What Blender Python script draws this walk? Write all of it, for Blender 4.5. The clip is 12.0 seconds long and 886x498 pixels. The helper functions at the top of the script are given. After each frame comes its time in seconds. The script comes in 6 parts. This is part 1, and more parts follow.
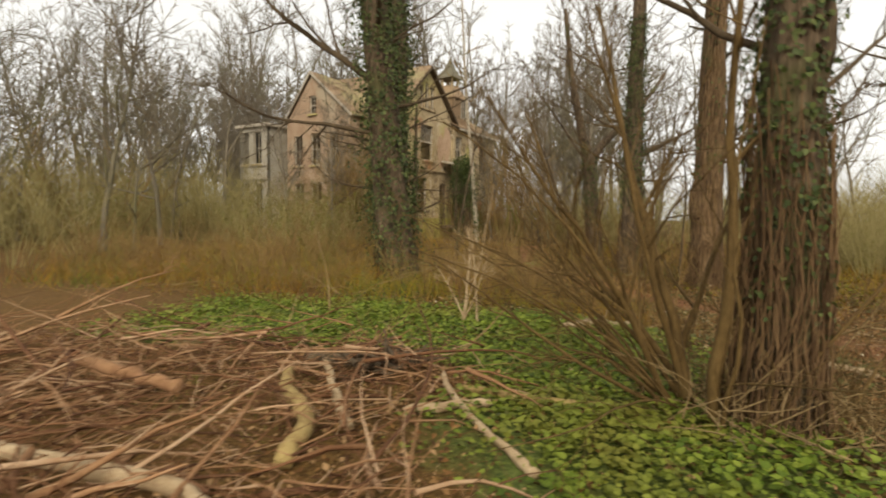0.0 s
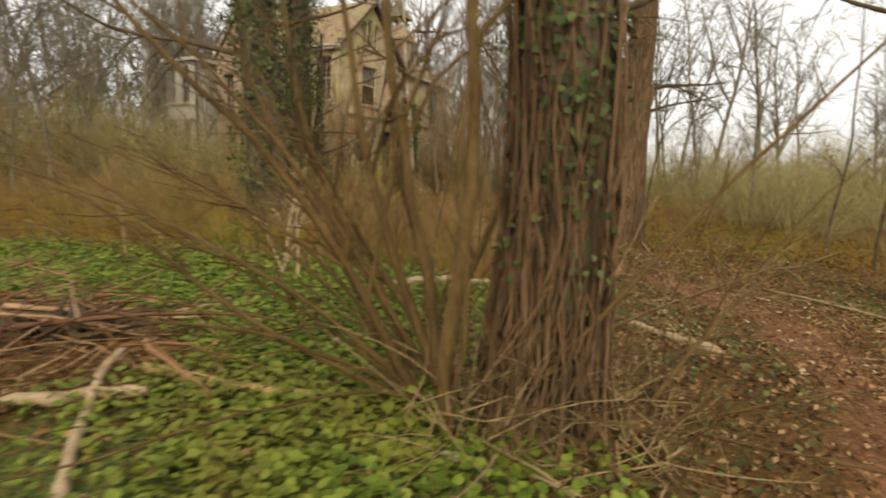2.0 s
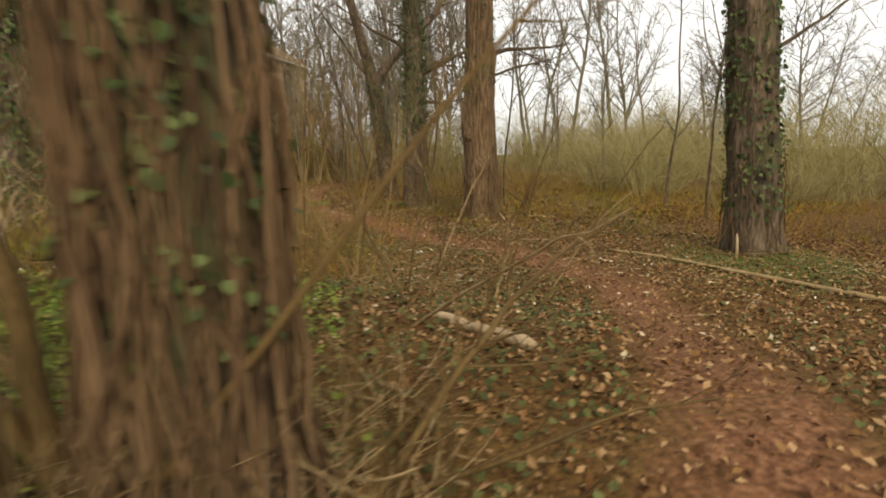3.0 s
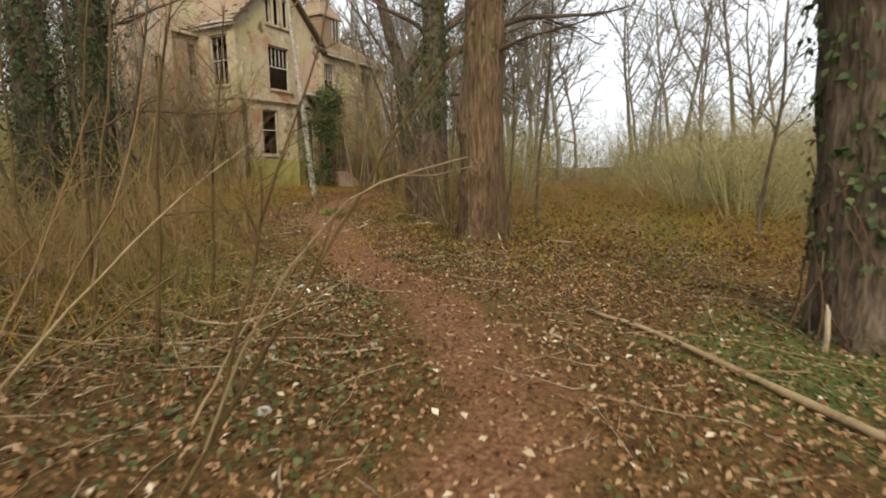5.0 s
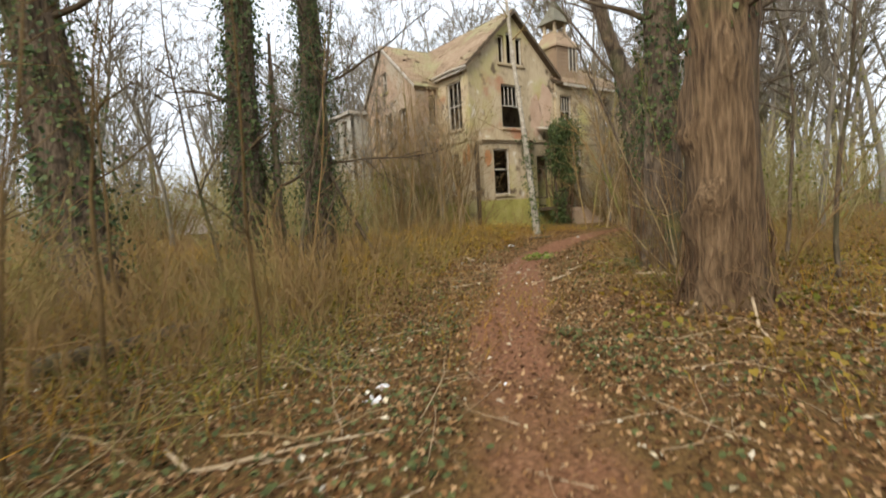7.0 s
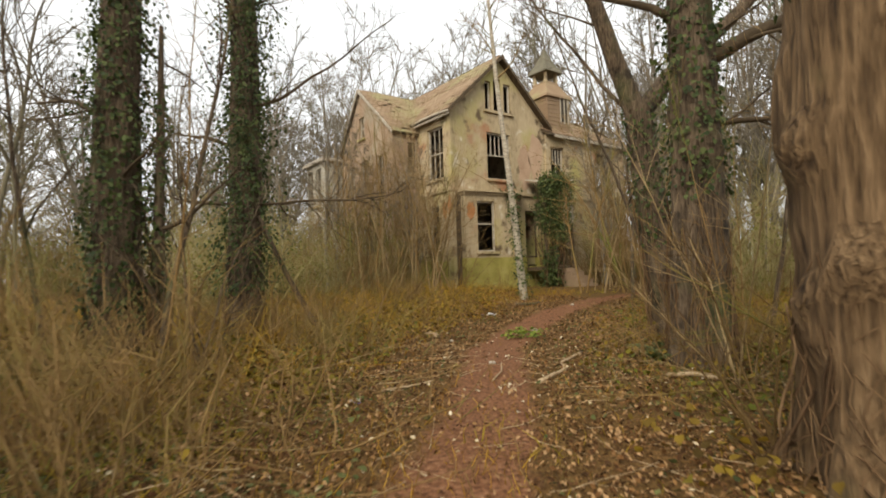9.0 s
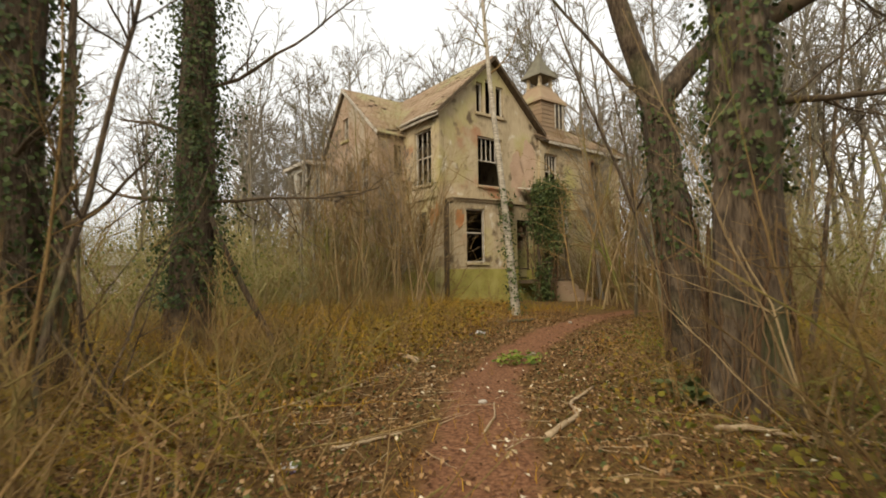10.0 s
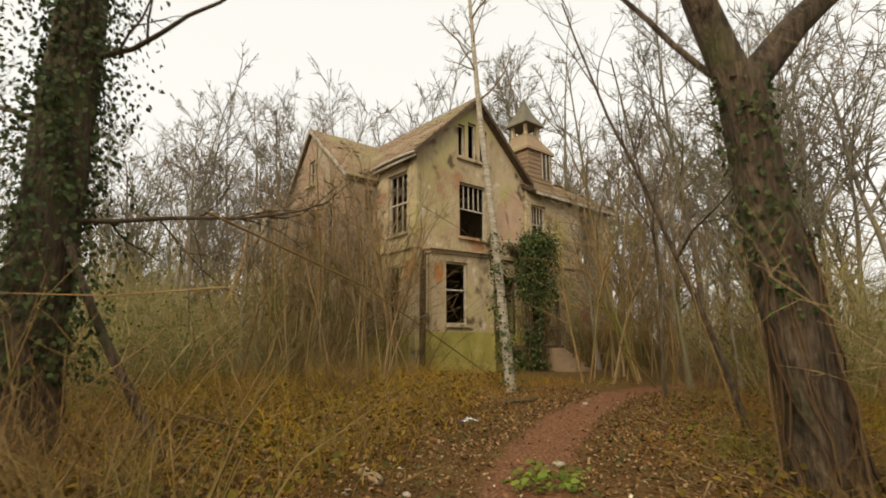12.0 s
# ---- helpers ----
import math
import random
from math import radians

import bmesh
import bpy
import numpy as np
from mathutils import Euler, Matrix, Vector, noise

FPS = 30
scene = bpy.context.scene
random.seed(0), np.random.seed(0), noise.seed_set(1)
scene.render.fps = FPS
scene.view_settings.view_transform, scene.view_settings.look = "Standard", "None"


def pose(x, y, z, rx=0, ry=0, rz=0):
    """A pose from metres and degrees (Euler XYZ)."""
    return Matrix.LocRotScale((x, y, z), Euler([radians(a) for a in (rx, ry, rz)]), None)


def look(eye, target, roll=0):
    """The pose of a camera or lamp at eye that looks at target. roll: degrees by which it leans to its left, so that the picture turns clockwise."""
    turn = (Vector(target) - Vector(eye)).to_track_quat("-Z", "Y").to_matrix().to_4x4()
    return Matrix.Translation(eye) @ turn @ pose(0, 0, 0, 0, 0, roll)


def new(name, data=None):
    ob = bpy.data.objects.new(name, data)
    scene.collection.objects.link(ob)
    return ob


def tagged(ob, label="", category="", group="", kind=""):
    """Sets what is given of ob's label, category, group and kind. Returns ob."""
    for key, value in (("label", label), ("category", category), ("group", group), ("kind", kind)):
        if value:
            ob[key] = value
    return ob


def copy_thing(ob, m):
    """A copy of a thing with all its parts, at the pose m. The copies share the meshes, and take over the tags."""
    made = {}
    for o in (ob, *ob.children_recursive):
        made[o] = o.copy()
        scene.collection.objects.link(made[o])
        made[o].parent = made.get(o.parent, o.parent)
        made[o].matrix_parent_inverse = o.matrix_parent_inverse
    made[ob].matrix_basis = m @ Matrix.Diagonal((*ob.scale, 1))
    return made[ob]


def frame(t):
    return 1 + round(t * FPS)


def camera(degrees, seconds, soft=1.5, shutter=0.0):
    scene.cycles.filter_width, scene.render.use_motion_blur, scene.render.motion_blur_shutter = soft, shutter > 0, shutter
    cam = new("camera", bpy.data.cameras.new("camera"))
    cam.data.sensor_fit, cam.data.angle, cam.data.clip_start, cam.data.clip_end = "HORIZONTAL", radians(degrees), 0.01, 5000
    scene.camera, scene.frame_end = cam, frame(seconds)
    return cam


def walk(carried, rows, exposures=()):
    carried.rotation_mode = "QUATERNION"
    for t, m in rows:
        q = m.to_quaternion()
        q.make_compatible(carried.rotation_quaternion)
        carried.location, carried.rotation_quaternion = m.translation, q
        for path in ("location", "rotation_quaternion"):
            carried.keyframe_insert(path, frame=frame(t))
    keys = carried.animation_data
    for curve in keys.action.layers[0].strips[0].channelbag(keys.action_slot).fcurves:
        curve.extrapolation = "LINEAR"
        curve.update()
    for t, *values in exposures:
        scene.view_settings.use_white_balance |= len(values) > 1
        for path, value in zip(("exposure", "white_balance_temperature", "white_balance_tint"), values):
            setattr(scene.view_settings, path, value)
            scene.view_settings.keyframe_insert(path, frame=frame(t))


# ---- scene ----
cam = camera(81.4, 12.0, 1.8, 0.45)

PATH = [
    (0, (-5.823, -5.358, 2.261), (-6.03, -3.373, 2.134), 0.6),
    (0.5, (-5.318, -4.953, 2.211), (-5.433, -2.96, 2.09), -0.2),
    (1, (-4.847, -4.618, 2.17), (-5.047, -2.633, 2.025), -0.7),
    (1.5, (-4.455, -4.279, 2.108), (-4.67, -2.305, 1.869), 0.9),
    (2, (-4.071, -3.855, 2.03), (-4.147, -1.878, 1.735), 2.5),
    (2.5, (-3.632, -3.332, 1.992), (-3.424, -1.367, 1.686), -0.9),
    (3, (-3.073, -2.78, 1.906), (-2.722, -0.844, 1.546), -1.4),
    (3.2, (-2.73, -2.514, 1.887), (-2.454, -0.567, 1.52), 1.4),
    (4.8, (0.03, 0.078, 1.644), (0.015, 2.053, 1.328), 0.0),
    (5, (0.183, 0.345, 1.661), (0.108, 2.319, 1.347), -0.3),
    (5.5, (0.443, 1.053, 1.674), (0.227, 3.023, 1.404), -1.1),
    (6, (0.749, 1.728, 1.567), (0.165, 3.61, 1.223), -4.4),
    (6.5, (0.885, 2.53, 1.577), (0.068, 4.329, 1.266), -6.7),
    (7, (0.808, 3.411, 1.611), (-0.198, 5.134, 1.468), -3.4),
    (9, (-0.272, 6.777, 1.648), (-1.238, 8.526, 1.722), -1.8),
    (9.5, (-0.606, 7.592, 1.661), (-1.544, 9.354, 1.778), -1.4),
    (10, (-1.011, 8.359, 1.657), (-1.937, 10.128, 1.773), -0.9),
    (10.5, (-1.44, 9.142, 1.677), (-2.335, 10.922, 1.844), -1.0),
    (11, (-1.931, 9.929, 1.701), (-2.768, 11.723, 1.984), -0.7),
    (11.5, (-2.332, 10.646, 1.696), (-3.155, 12.436, 2.041), -0.1),
    (12, (-2.713, 11.339, 1.679), (-3.53, 13.129, 2.038), -0.2),
]
EXPOSURES = [(0, 0.6, 7700, 10), (3.2, 0.7, 7550, 10), (5, 0.78, 6750, 10), (6.5, 0.97, 6500, 10), (7, 1.04, 6450, 10), (9, 0.81, 7200, 10), (11, 0.64, 7700, 10), (12, 0.53, 7850, 10)]
walk(cam, [(t, look(eye, target, roll)) for t, eye, target, roll in PATH], EXPOSURES)

# ---- world, sun, exposure ----
world = bpy.data.worlds.new("world")
scene.world = world
world.use_nodes = True
wn = world.node_tree
wn.nodes.clear()
sky = wn.nodes.new("ShaderNodeTexSky")
sky.sky_type = "NISHITA"
sky.sun_disc = False
sky.sun_elevation = radians(38)
sky.sun_rotation = radians(200)
sky.air_density, sky.dust_density, sky.ozone_density = 1.0, 4.0, 1.0
pale = wn.nodes.new("ShaderNodeHueSaturation")
pale.inputs["Saturation"].default_value = 0.16
back = wn.nodes.new("ShaderNodeBackground")
back.inputs["Strength"].default_value = 0.15
wout = wn.nodes.new("ShaderNodeOutputWorld")
cloud = wn.nodes.new("ShaderNodeMixRGB")
cloud.inputs["Fac"].default_value = 0.82
cloud.inputs["Color2"].default_value = (4.55, 4.95, 5.45, 1)
wn.links.new(sky.outputs["Color"], pale.inputs["Color"])
wn.links.new(pale.outputs["Color"], cloud.inputs["Color1"])
wn.links.new(cloud.outputs["Color"], back.inputs["Color"])
wn.links.new(back.outputs["Background"], wout.inputs["Surface"])
sun = new("sun", bpy.data.lights.new("sun", "SUN"))
sun.data.energy, sun.data.angle, sun.data.color = 1.5, radians(25), (1.0, 0.95, 0.87)
sun.matrix_world = look((0, -30, 30), (-6, 10, 0))

# ---- materials ----


def material(name, colours, scale=6.0, rough=0.9, bump=0.3, fine=60.0, island=0.0, stretch=(1, 1, 1), patches=(), thin=0.0, relief=0.02, share=(0.75, 0.45), rich=1.22):
    """Two scales of noise through a colour ramp; patches: (colour, scale, low, high) laid over it."""
    def deep(c):
        g = 0.3 * c[0] + 0.6 * c[1] + 0.1 * c[2]
        return tuple(max(0.3 * v, g + (v - g) * rich) for v in c)

    colours, patches = [deep(c) for c in colours], [(deep(p[0]), *p[1:]) for p in patches]
    m = bpy.data.materials.new(name)
    m.use_nodes = True
    nt = m.node_tree
    n, l = nt.nodes, nt.links
    bsdf = n["Principled BSDF"]
    bsdf.inputs["Roughness"].default_value = rough
    bsdf.inputs["Specular IOR Level"].default_value = 0.25
    geo = n.new("ShaderNodeNewGeometry")
    mp = n.new("ShaderNodeMapping")
    mp.inputs["Scale"].default_value = stretch
    l.new(geo.outputs["Position"], mp.inputs["Vector"])
    big, small = n.new("ShaderNodeTexNoise"), n.new("ShaderNodeTexNoise")
    for t, s in ((big, scale), (small, fine)):
        t.inputs["Scale"].default_value = s
        t.inputs["Detail"].default_value = 6
        l.new(mp.outputs["Vector"], t.inputs["Vector"])
    add = n.new("ShaderNodeMath")
    add.operation = "MULTIPLY_ADD"
    add.inputs[1].default_value = share[1]
    sub = n.new("ShaderNodeMath")
    sub.operation = "MULTIPLY_ADD"
    sub.inputs[1].default_value = share[0]
    sub.inputs[2].default_value = 0.5 - 0.5 * (share[0] + share[1])
    l.new(big.outputs["Fac"], sub.inputs[0])
    l.new(small.outputs["Fac"], add.inputs[0])
    l.new(sub.outputs[0], add.inputs[2])
    fac = add.outputs[0]
    if island:
        isl = n.new("ShaderNodeMath")
        isl.operation = "MULTIPLY_ADD"
        isl.inputs[1].default_value = island
        cut = n.new("ShaderNodeMath")
        cut.operation = "MULTIPLY_ADD"
        cut.inputs[1].default_value = 1.0 - island
        cut.inputs[2].default_value = 0.0
        l.new(fac, cut.inputs[0])
        l.new(geo.outputs["Random Per Island"], isl.inputs[0])
        l.new(cut.outputs[0], isl.inputs[2])
        fac = isl.outputs[0]
    ramp = n.new("ShaderNodeValToRGB")
    e = ramp.color_ramp.elements
    while len(e) < len(colours):
        e.new(0.5)
    for i, c in enumerate(colours):
        e[i].position = 0.2 + 0.6 * i / max(1, len(colours) - 1)
        e[i].color = (*c, 1)
    l.new(fac, ramp.inputs["Fac"])
    col = ramp.outputs["Color"]
    for c, s, lo, hi in patches:
        t = n.new("ShaderNodeTexNoise")
        t.inputs["Scale"].default_value = s
        t.inputs["Detail"].default_value = 5
        l.new(geo.outputs["Position"], t.inputs["Vector"])
        r = n.new("ShaderNodeMapRange")
        r.inputs["From Min"].default_value, r.inputs["From Max"].default_value = lo, hi
        l.new(t.outputs["Fac"], r.inputs["Value"])
        mx = n.new("ShaderNodeMixRGB")
        mx.inputs["Color2"].default_value = (*c, 1)
        l.new(r.outputs["Result"], mx.inputs["Fac"])
        l.new(col, mx.inputs["Color1"])
        col = mx.outputs["Color"]
    l.new(col, bsdf.inputs["Base Color"])
    if bump:
        b = n.new("ShaderNodeBump")
        b.inputs["Strength"].default_value = bump
        b.inputs["Distance"].default_value = relief
        l.new(add.outputs[0], b.inputs["Height"])
        l.new(b.outputs["Normal"], bsdf.inputs["Normal"])
    if thin:
        bsdf.inputs["Transmission Weight"].default_value = 0.0
        tr = n.new("ShaderNodeBsdfTranslucent")
        l.new(col, tr.inputs["Color"])
        ms = n.new("ShaderNodeMixShader")
        ms.inputs["Fac"].default_value = thin
        l.new(bsdf.outputs[0], ms.inputs[1])
        l.new(tr.outputs[0], ms.inputs[2])
        l.new(ms.outputs[0], n["Material Output"].inputs["Surface"])
    return m


BARK = material("bark", [(0.02, 0.014, 0.009), (0.105, 0.076, 0.05), (0.22, 0.165, 0.112)], 6, 0.95, 1.0, 26, stretch=(1, 1, 0.18), relief=0.09, share=(0.6, 0.85), patches=[((0.09, 0.095, 0.04), 1.3, 0.52, 0.72), ((0.04, 0.03, 0.02), 2.6, 0.56, 0.68)], rich=1.12)
BARK_FURROW = material("furrowed_bark", [(0.025, 0.016, 0.01), (0.115, 0.078, 0.048), (0.22, 0.155, 0.10)], 2.5, 0.95, 1.0, 20, stretch=(1, 1, 0.13), relief=0.08, share=(0.4, 1.1), patches=[((0.11, 0.095, 0.05), 1.0, 0.55, 0.75)], rich=1.3)
BOUGH = material("dark_bough", [(0.028, 0.021, 0.013), (0.072, 0.053, 0.034), (0.135, 0.102, 0.066)], 2.0, 0.95, 0.0, 20)
BRAMBLE = material("bramble_leaf", [(0.05, 0.033, 0.012), (0.13, 0.09, 0.028), (0.22, 0.16, 0.055)], 1.0, 0.7, 0.0, 20, island=0.6, thin=0.2, patches=[((0.10, 0.11, 0.03), 0.5, 0.5, 0.66)], rich=1.4)
HAZEL = material("hazel_bark", [(0.04, 0.026, 0.012), (0.092, 0.06, 0.027), (0.17, 0.115, 0.056)], 5, 0.85, 0.3, 40, stretch=(1, 1, 0.4))
BARK_PALE = material("bark_pale", [(0.13, 0.09, 0.05), (0.26, 0.19, 0.11), (0.36, 0.28, 0.17)], 4, 0.9, 0.4, 40, stretch=(1, 1, 0.3))
BARK_TWIG = material("bark_twig", [(0.11, 0.068, 0.034), (0.19, 0.125, 0.062), (0.29, 0.195, 0.10)], 1.5, 0.9, 0.0, 20, patches=[((0.13, 0.13, 0.045), 0.5, 0.5, 0.7)])
BARK_GREY = material("bark_grey", [(0.085, 0.070, 0.050), (0.16, 0.134, 0.098), (0.26, 0.22, 0.165)], 0.8, 0.95, 0.0, 20, patches=[((0.14, 0.13, 0.065), 0.25, 0.52, 0.72)], rich=1.0)
BARK_OLIVE = material("bark_olive", [(0.15, 0.125, 0.06), (0.25, 0.215, 0.11), (0.37, 0.315, 0.175)], 0.9, 0.95, 0.0, 14, island=0.4)
BIRCH = material("birch_bark", [(0.07, 0.055, 0.04), (0.33, 0.28, 0.205), (0.60, 0.53, 0.42)], 7, 0.75, 0.3, 30, stretch=(0.5, 0.5, 3.0), rich=1.0)
DEADWOOD = material("dead_wood", [(0.16, 0.10, 0.055), (0.36, 0.26, 0.15), (0.55, 0.43, 0.28)], 7, 0.85, 0.5, 60, stretch=(1, 1, 1), rich=1.0)
REDWOOD = material("red_brown_twig", [(0.06, 0.025, 0.012), (0.17, 0.078, 0.036), (0.31, 0.17, 0.085), (0.46, 0.31, 0.19)], 6, 0.9, 0.0, 40, island=0.55, rich=1.0)
YELLOWWOOD = material("lichened_log", [(0.15, 0.09, 0.035), (0.32, 0.22, 0.08), (0.46, 0.36, 0.14)], 5, 0.9, 0.6, 40, rich=0.95)
ROPE = material("ivy_stem", [(0.045, 0.026, 0.013), (0.11, 0.064, 0.032), (0.20, 0.125, 0.065)], 6, 0.95, 0.0, 60, island=0.5, stretch=(1, 1, 0.3), rich=1.05)
OLIVE = material("olive_leaf", [(0.05, 0.06, 0.012), (0.12, 0.125, 0.03), (0.20, 0.20, 0.06)], 1.0, 0.6, 0.0, 20, island=0.6, thin=0.25)
CREEPER = material("creeping_leaf", [(0.035, 0.042, 0.012), (0.068, 0.078, 0.022), (0.12, 0.125, 0.04)], 8, 0.85, 0.0, 40, island=0.6, thin=0.1, rich=1.0)
IVY = material("ivy_leaf", [(0.024, 0.038, 0.010), (0.052, 0.075, 0.018), (0.105, 0.125, 0.036)], 8, 0.6, 0.0, 40, island=0.6, thin=0.15, rich=1.0)
HERB = material("green_herb_leaf", [(0.055, 0.095, 0.012), (0.15, 0.21, 0.024), (0.27, 0.32, 0.05)], 1.2, 0.6, 0.0, 40, island=0.5, thin=0.3, patches=[((0.20, 0.19, 0.035), 0.9, 0.5, 0.7)], rich=1.0)
LITTER = material("dead_leaf", [(0.05, 0.025, 0.012), (0.115, 0.06, 0.029), (0.19, 0.11, 0.056), (0.32, 0.215, 0.13)], 4, 0.85, 0.0, 40, island=0.8, thin=0.05, rich=1.28)
STRAW = material("dry_stalk", [(0.13, 0.07, 0.022), (0.27, 0.155, 0.05), (0.40, 0.26, 0.10)], 1.0, 0.85, 0.0, 20, island=0.6, patches=[((0.24, 0.20, 0.055), 0.35, 0.47, 0.62)], rich=1.35)
GOLD = material("golden_stalk", [(0.20, 0.115, 0.03), (0.36, 0.225, 0.065), (0.50, 0.34, 0.12)], 1.0, 0.85, 0.0, 20, island=0.6, rich=1.3)
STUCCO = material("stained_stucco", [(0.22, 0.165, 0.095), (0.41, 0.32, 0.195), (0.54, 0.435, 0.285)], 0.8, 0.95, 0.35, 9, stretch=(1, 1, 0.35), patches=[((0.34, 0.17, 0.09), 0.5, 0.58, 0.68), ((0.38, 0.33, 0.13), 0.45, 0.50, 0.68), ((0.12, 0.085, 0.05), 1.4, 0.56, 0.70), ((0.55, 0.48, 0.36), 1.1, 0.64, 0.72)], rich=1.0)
PINK = material("faded_pink_render", [(0.30, 0.19, 0.12), (0.44, 0.30, 0.20), (0.52, 0.38, 0.27)], 1.2, 0.95, 0.3, 14, rich=1.0)
BRICK_RED = material("weathered_brick", [(0.25, 0.14, 0.07), (0.37, 0.23, 0.125), (0.45, 0.31, 0.18)], 1.3, 0.95, 0.3, 22, patches=[((0.36, 0.28, 0.17), 0.7, 0.5, 0.66)], rich=0.75)
FALLEN = material("bare_red_brick", [(0.22, 0.10, 0.05), (0.34, 0.17, 0.09), (0.42, 0.27, 0.16)], 3, 0.95, 0.4, 16)
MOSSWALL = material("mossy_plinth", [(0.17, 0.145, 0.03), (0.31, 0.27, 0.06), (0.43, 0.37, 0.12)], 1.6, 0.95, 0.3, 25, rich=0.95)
BLOSSOM = material("pale_pink_render", [(0.50, 0.40, 0.37), (0.62, 0.52, 0.49), (0.72, 0.64, 0.62)], 1.0, 0.9, 0.1, 12, rich=1.0)
PALEWALL = material("pale_paint", [(0.28, 0.25, 0.20), (0.40, 0.37, 0.31), (0.50, 0.47, 0.41)], 1.2, 0.9, 0.2, 25)
WHITEWOOD = material("flaking_white_paint", [(0.22, 0.18, 0.13), (0.42, 0.37, 0.29), (0.58, 0.53, 0.44)], 5, 0.8, 0.2, 40, rich=1.0)
DARKWOOD = material("rotten_dark_wood", [(0.035, 0.026, 0.018), (0.08, 0.06, 0.04), (0.14, 0.10, 0.07)], 5, 0.9, 0.3, 40)
TILE = material("mossy_roof_tile", [(0.20, 0.125, 0.068), (0.28, 0.185, 0.105), (0.35, 0.245, 0.15)], 1.0, 0.95, 0.2, 20, island=0.25, patches=[((0.28, 0.25, 0.11), 0.5, 0.5, 0.68)], rich=0.9)
SLATE = material("weathered_slate", [(0.085, 0.075, 0.05), (0.14, 0.125, 0.085), (0.20, 0.18, 0.13)], 2, 0.8, 0.2, 20, rich=1.0)
# Dark tone that stands for the shade inside rooms and openings.
INTERIOR = material("interior_shade", [(0.03, 0.027, 0.023), (0.06, 0.052, 0.042), (0.10, 0.085, 0.07)], 2, 0.95, 0.0, 20)
PLASTIC = material("dirty_white_plastic", [(0.45, 0.44, 0.42), (0.66, 0.66, 0.65), (0.78, 0.78, 0.77)], 20, 0.5, 0.0, 60, rich=1.0)
STONE = material("pale_stone", [(0.20, 0.17, 0.12), (0.36, 0.31, 0.24), (0.50, 0.45, 0.37)], 12, 0.9, 0.4, 60, rich=1.0)
PALE_LEAF = material("bleached_leaf", [(0.34, 0.27, 0.17), (0.48, 0.40, 0.28), (0.60, 0.54, 0.42)], 6, 0.8, 0.0, 30, island=0.7)
FERN = material("fern_green", [(0.05, 0.07, 0.018), (0.09, 0.118, 0.032), (0.145, 0.17, 0.055)], 5, 0.6, 0.0, 40, island=0.5, thin=0.2, rich=1.0)


def glass():
    m = bpy.data.materials.new("dusty_glass")
    m.use_nodes = True
    b = m.node_tree.nodes["Principled BSDF"]
    b.inputs["Base Color"].default_value = (0.5, 0.52, 0.5, 1)
    b.inputs["Transmission Weight"].default_value = 0.9
    b.inputs["Roughness"].default_value = 0.15
    return m


GLASS = glass()


def soil():
    """Leaf mould, red trodden earth along the path (attribute "trodden") and moss (attribute "moss")."""
    m = bpy.data.materials.new("woodland_soil")
    m.use_nodes = True
    n, l = m.node_tree.nodes, m.node_tree.links
    bsdf = n["Principled BSDF"]
    bsdf.inputs["Roughness"].default_value = 0.95
    bsdf.inputs["Specular IOR Level"].default_value = 0.15
    geo = n.new("ShaderNodeNewGeometry")

    def noisy(scale, detail=8):
        t = n.new("ShaderNodeTexNoise")
        t.inputs["Scale"].default_value, t.inputs["Detail"].default_value = scale, detail
        l.new(geo.outputs["Position"], t.inputs["Vector"])
        return t.outputs["Fac"]

    def ramp(fac, cols):
        r = n.new("ShaderNodeValToRGB")
        e = r.color_ramp.elements
        while len(e) < len(cols):
            e.new(0.5)
        for i, c in enumerate(cols):
            e[i].position, e[i].color = 0.3 + 0.4 * i / (len(cols) - 1), (*c, 1)
        l.new(fac, r.inputs["Fac"])
        return r.outputs["Color"]

    def mix(fac, a, b):
        x = n.new("ShaderNodeMixRGB")
        l.new(fac, x.inputs["Fac"])
        l.new(a, x.inputs["Color1"])
        l.new(b, x.inputs["Color2"])
        return x.outputs["Color"]

    def masked(name, spread):
        a = n.new("ShaderNodeAttribute")
        a.attribute_name = name
        s = n.new("ShaderNodeMath")
        s.operation = "MULTIPLY_ADD"
        s.inputs[1].default_value, s.inputs[2].default_value = spread, -spread * 0.5
        l.new(noisy(2.2), s.inputs[0])
        p = n.new("ShaderNodeMath")
        p.operation = "ADD"
        p.use_clamp = True
        l.new(a.outputs["Fac"], p.inputs[0])
        l.new(s.outputs[0], p.inputs[1])
        r = n.new("ShaderNodeMapRange")
        r.inputs["From Min"].default_value, r.inputs["From Max"].default_value = 0.3, 0.7
        l.new(p.outputs[0], r.inputs["Value"])
        return r.outputs["Result"]

    mould = mix(noisy(0.7), ramp(noisy(28), [(0.03, 0.014, 0.006), (0.11, 0.053, 0.018), (0.24, 0.128, 0.045)]), ramp(noisy(45), [(0.035, 0.02, 0.007), (0.10, 0.06, 0.017), (0.18, 0.115, 0.034)]))
    earth = ramp(noisy(22), [(0.07, 0.029, 0.014), (0.165, 0.072, 0.033), (0.27, 0.137, 0.072)])
    moss = ramp(noisy(30), [(0.03, 0.045, 0.012), (0.075, 0.095, 0.022), (0.13, 0.15, 0.04)])
    col = mix(masked("moss", 0.9), mould, moss)
    col = mix(masked("trodden", 0.8), col, earth)
    l.new(col, bsdf.inputs["Base Color"])
    b = n.new("ShaderNodeBump")
    b.inputs["Strength"].default_value, b.inputs["Distance"].default_value = 0.8, 0.04
    l.new(noisy(18, 10), b.inputs["Height"])
    l.new(b.outputs["Normal"], bsdf.inputs["Normal"])
    return m


SOIL = soil()

